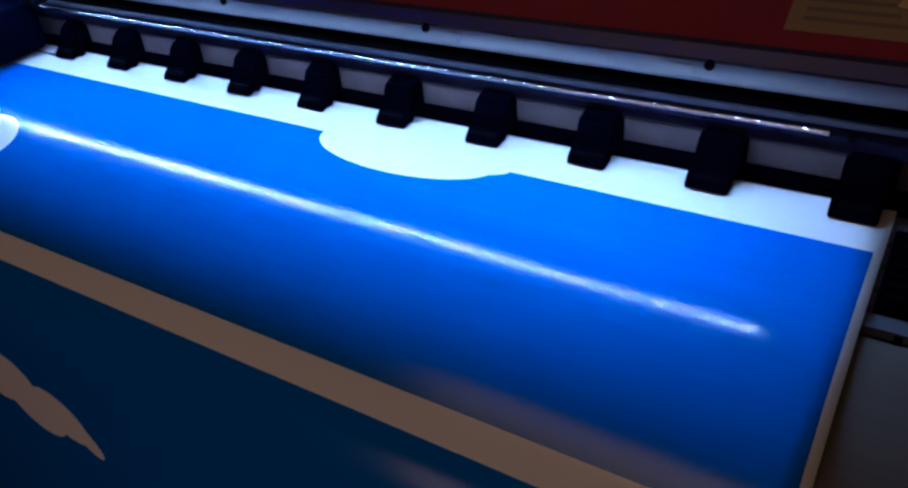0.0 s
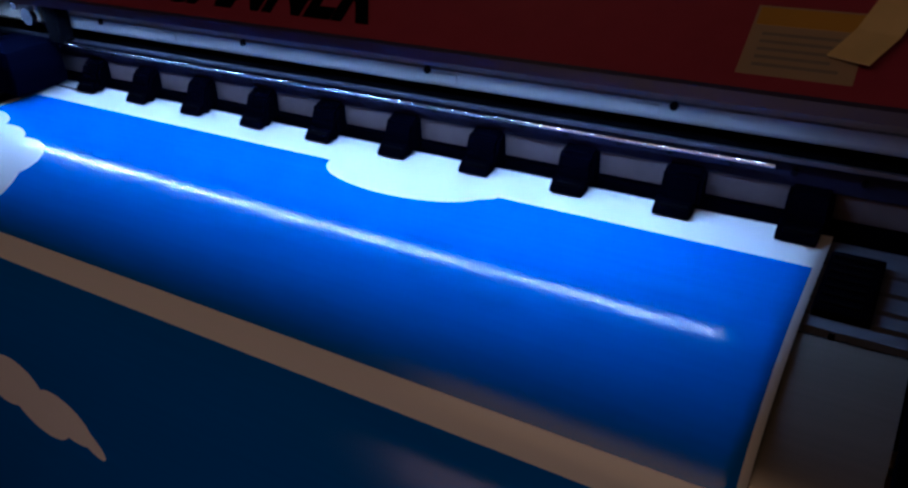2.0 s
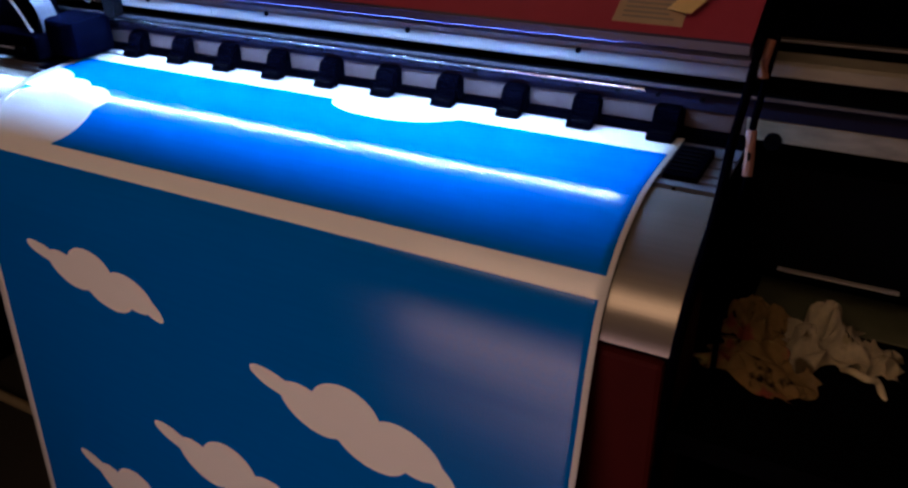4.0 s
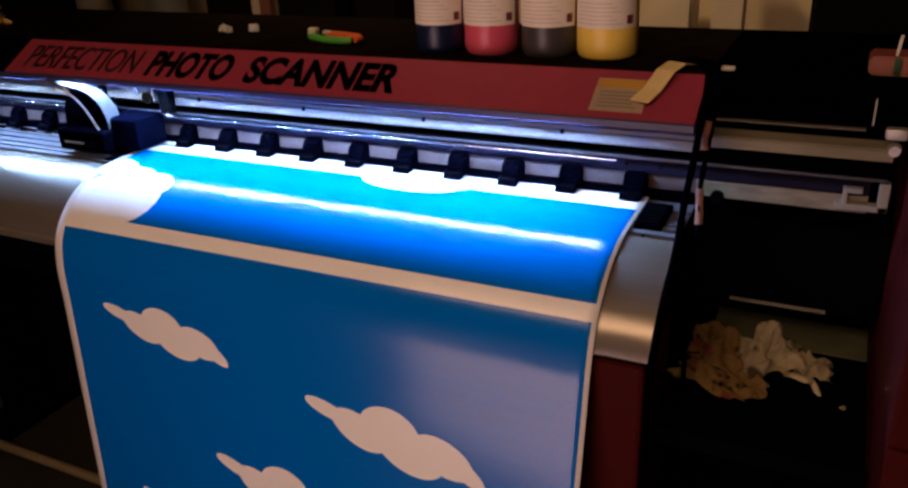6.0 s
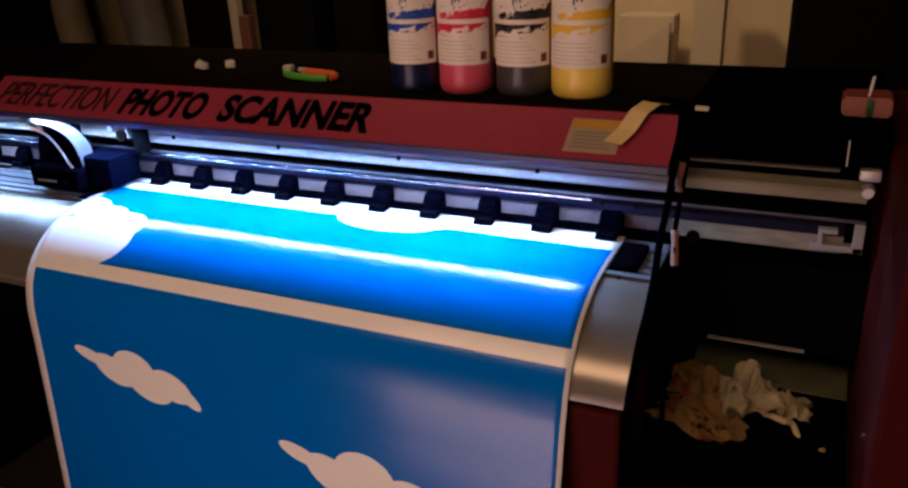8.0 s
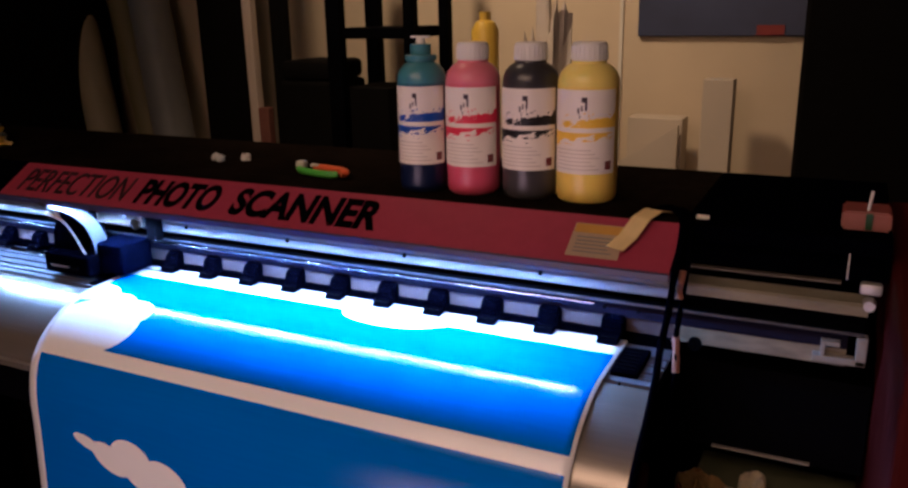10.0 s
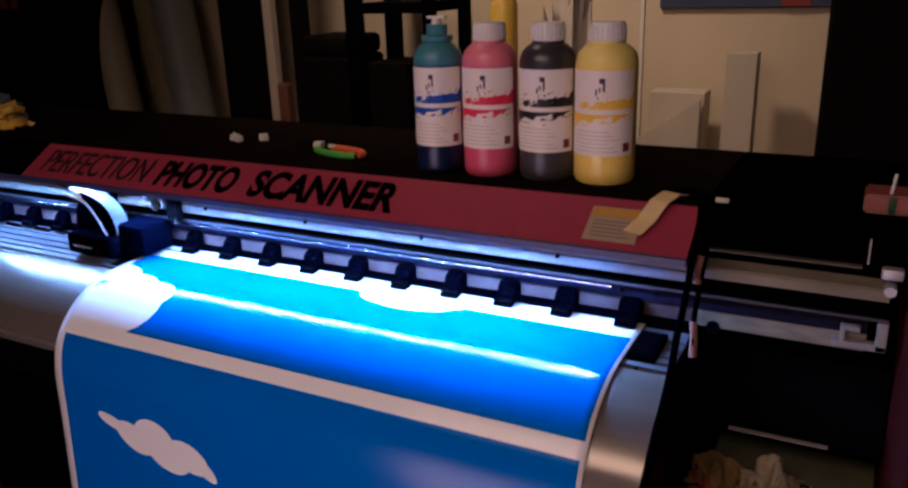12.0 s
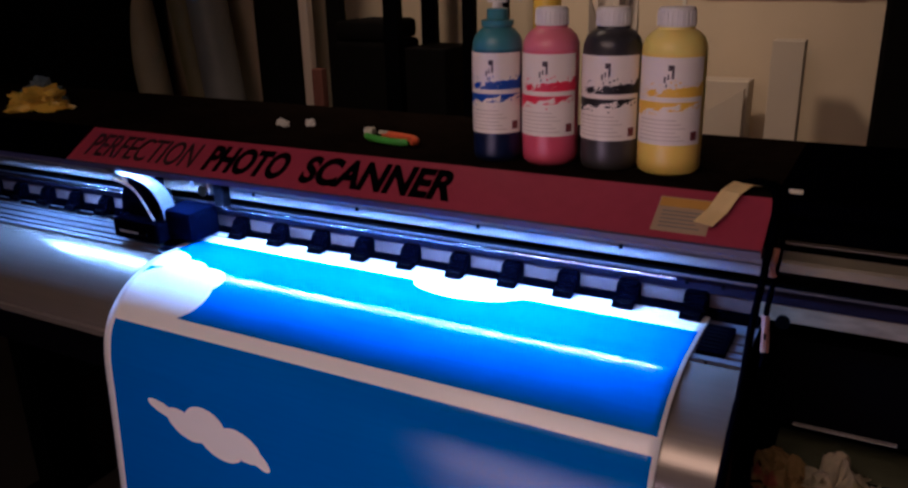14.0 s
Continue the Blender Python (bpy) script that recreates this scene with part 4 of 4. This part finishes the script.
# paper scraps and a yellow wrapper
for sx, sy, sw, seed in ((-0.820, 0.150, 0.009, 1.0), (-0.800, 0.140, 0.007, 2.0), (-0.765, 0.170, 0.013, 3.0)):
    crumple("paper_scrap", (sx, sy, TOP), (sw, 0.010, 0.009), WHITE, seed, "small crumpled white paper scrap", "scrap")
crumple("wrapper", (-1.46, 0.10, TOP), (0.085, 0.06, 0.035), material("yellow_wrapper", (0.62, 0.42, 0.02), 0.35, vary=0.5, scale=20), 6.0, "crumpled yellow plastic wrapper on the printer", "wrapper")
crumple("wrapper", (-1.53, 0.16, TOP), (0.05, 0.045, 0.04), material("grey_blue_wrapper", (0.10, 0.15, 0.20), 0.35, vary=0.4), 9.0, "crumpled grey-blue wrapper beside a yellow one", "wrapper")


# ---- behind the printer ----
def media_roll(x, y, top_x, top_y, r, length, mat, words):
    ob = thing("media_roll", (x, y, FLOOR_Z), words, "roll", "rolls leaning on the wall")
    tilt = Vector((top_x - x, top_y - y, length)).normalized()
    bm = bmesh.new()
    lathe(bm, [(r * 0.55, 0.0), (r, 0.002), (r, length), (r * 0.55, length)], 28)
    bmesh.ops.transform(bm, verts=list(bm.verts), matrix=tilt.to_track_quat("Z", "Y").to_matrix().to_4x4())
    part("wound_sheet", bm, mat, ob, smooth=True)
    bm = bmesh.new()
    lathe(bm, [(r * 0.45, -0.004), (r * 0.53, -0.004), (r * 0.53, length + 0.012), (r * 0.45, length + 0.012)], 20)
    bmesh.ops.transform(bm, verts=list(bm.verts), matrix=tilt.to_track_quat("Z", "Y").to_matrix().to_4x4())
    part("core", bm, CREAM, ob, "cardboard core")
    return ob


media_roll(-2.04, 1.05, -2.52, 1.27, 0.062, 1.75, material("beige_roll", (0.46, 0.41, 0.26), 0.6, vary=0.15, scale=10), "beige vinyl roll leaning against the wall")
media_roll(-1.91, 1.17, -2.30, 1.29, 0.05, 1.7, material("olive_roll", (0.24, 0.21, 0.10), 0.6, vary=0.2, scale=10), "olive vinyl roll leaning against the wall")
media_roll(-1.72, 1.05, -2.12, 1.26, 0.072, 1.72, material("grey_roll", (0.24, 0.25, 0.25), 0.55, vary=0.15, scale=10), "grey vinyl roll leaning against the wall")


def slab(name, dims, mat, words, category, bevel=0.004, m=None):
    bm = bmesh.new()
    box(bm, *dims, bevel, m)
    return tagged(part(name, bm, mat), words, category)


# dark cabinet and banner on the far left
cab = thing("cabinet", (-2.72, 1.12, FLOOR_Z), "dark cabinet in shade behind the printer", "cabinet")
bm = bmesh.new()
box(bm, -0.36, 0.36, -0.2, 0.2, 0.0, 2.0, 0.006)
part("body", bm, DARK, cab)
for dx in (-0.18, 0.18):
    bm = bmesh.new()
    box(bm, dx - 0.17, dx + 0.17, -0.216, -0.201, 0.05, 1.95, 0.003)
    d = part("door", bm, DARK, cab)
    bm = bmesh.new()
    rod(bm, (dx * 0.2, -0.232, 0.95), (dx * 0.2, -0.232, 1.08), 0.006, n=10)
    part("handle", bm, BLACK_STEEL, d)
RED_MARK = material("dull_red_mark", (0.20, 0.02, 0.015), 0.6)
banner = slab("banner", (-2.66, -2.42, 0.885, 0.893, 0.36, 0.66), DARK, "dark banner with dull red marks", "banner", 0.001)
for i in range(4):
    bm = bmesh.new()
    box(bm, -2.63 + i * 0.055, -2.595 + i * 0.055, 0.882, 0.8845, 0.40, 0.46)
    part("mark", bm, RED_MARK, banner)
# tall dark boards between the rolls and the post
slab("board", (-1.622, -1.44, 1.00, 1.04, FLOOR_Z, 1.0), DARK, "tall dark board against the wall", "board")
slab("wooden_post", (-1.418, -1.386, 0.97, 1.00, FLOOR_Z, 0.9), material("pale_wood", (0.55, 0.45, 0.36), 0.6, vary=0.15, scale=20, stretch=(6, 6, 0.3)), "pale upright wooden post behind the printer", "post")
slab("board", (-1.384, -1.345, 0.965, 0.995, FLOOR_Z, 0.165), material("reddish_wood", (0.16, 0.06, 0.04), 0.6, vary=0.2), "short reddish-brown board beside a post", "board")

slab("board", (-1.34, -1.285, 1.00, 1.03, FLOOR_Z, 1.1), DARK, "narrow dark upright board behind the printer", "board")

# black shelf stand with cartons and a bag in shade
stand = thing("shelf_stand", (-0.95, 0.96, FLOOR_Z), "black steel shelf stand behind the printer", "shelf")
for dx, w in ((-0.118, 0.024), (0.125, 0.016)):
    for dy in (-0.01, 0.20):
        bm = bmesh.new()
        box(bm, dx - w, dx + w, dy - 0.016, dy + 0.016, 0.0, 1.62, 0.003)
        part("post", bm, BLACK_STEEL, stand)
for z in (0.45, 0.80, 1.337):
    bm = bmesh.new()
    box(bm, -0.094, 0.109, -0.02, 0.21, z - 0.015, z + 0.015, 0.003)
    part("shelf", bm, BLACK_STEEL, stand)
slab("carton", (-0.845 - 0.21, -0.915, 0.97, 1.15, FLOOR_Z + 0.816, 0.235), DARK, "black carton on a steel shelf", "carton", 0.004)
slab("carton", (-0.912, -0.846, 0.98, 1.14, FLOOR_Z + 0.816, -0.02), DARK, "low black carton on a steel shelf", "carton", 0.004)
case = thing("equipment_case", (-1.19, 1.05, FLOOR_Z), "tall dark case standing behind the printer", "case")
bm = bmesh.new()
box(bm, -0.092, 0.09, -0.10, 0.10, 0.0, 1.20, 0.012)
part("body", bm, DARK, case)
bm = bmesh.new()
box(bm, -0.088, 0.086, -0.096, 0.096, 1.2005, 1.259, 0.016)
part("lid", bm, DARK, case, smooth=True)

# yellow bottle and clear bag behind the ink bottles
far = thing("solvent_bottle", (-0.565, 0.86, FLOOR_Z), "tall yellow plastic tube with dark print", "bottle")
bm = bmesh.new()
lathe(bm, [(0.030, 0.0), (0.034, 0.006), (0.034, 1.345), (0.024, 1.365), (0.014, 1.37), (0.014, 1.39)], 24)
part("body", bm, material("amber_plastic", (0.55, 0.36, 0.02), 0.4), far, smooth=True)
patch_part("print_mark", curved_patch(0.0346, radians(-120), radians(-60), 1.22, 1.27, 6), LOGO, far)
crumple("plastic_bag", (-0.40, 0.86, FLOOR_Z), (0.075, 0.06, 0.78), material("cloudy_plastic", (0.52, 0.46, 0.38), 0.2, vary=0.2, scale=12, bump=0.2), 7.3, "tall crumpled cloudy plastic bag", "bag", 0.95)

# white boards and boxes by the wall
BOX = material("white_card", (0.50, 0.43, 0.33), 0.7, vary=0.06, scale=8)
slab("carton", (-0.285, -0.135, 1.20, 1.28, FLOOR_Z, 0.150), BOX, "tall white carton standing by the wall", "carton", 0.003)
bm = bmesh.new()
a = [bm.verts.new(v) for v in ((-0.40, 1.17, FLOOR_Z), (-0.142, 1.17, FLOOR_Z), (-0.142, 1.17, 0.135), (-0.40, 1.17, -0.04))]
b = [bm.verts.new(v.co + Vector((0, 0.018, 0))) for v in a]
for i in range(4):
    bm.faces.new((a[i], a[(i + 1) % 4], b[(i + 1) % 4], b[i]))
bm.faces.new(a[::-1])
bm.faces.new(b)
tagged(part("board", bm, BOX), "white board with a slanted top edge", "board")
slab("carton", (-0.085, -0.008, 1.18, 1.24, FLOOR_Z, 0.258), BOX, "narrow white carton standing by the wall", "carton", 0.002)
poster = slab("poster", (-0.30, 0.155, 1.335, 1.349, 0.362, 0.72), material("dark_blue_poster", (0.03, 0.04, 0.09), 0.4, vary=0.5, scale=8), "dark blue framed poster on the wall", "poster", 0.001)
bm = bmesh.new()
box(bm, 0.02, 0.09, 1.331, 1.334, 0.364, 0.39)
part("red_patch", bm, RED_MARK, poster)
# wall trim strip and the dark wardrobe at the far right
bm = bmesh.new()
box(bm, -0.356, -0.346, 1.345, 1.3495, FLOOR_Z, CEIL_Z)
tagged(part("trim", bm, CREAM), "thin vertical wall joint strip", "trim", kind="structure")
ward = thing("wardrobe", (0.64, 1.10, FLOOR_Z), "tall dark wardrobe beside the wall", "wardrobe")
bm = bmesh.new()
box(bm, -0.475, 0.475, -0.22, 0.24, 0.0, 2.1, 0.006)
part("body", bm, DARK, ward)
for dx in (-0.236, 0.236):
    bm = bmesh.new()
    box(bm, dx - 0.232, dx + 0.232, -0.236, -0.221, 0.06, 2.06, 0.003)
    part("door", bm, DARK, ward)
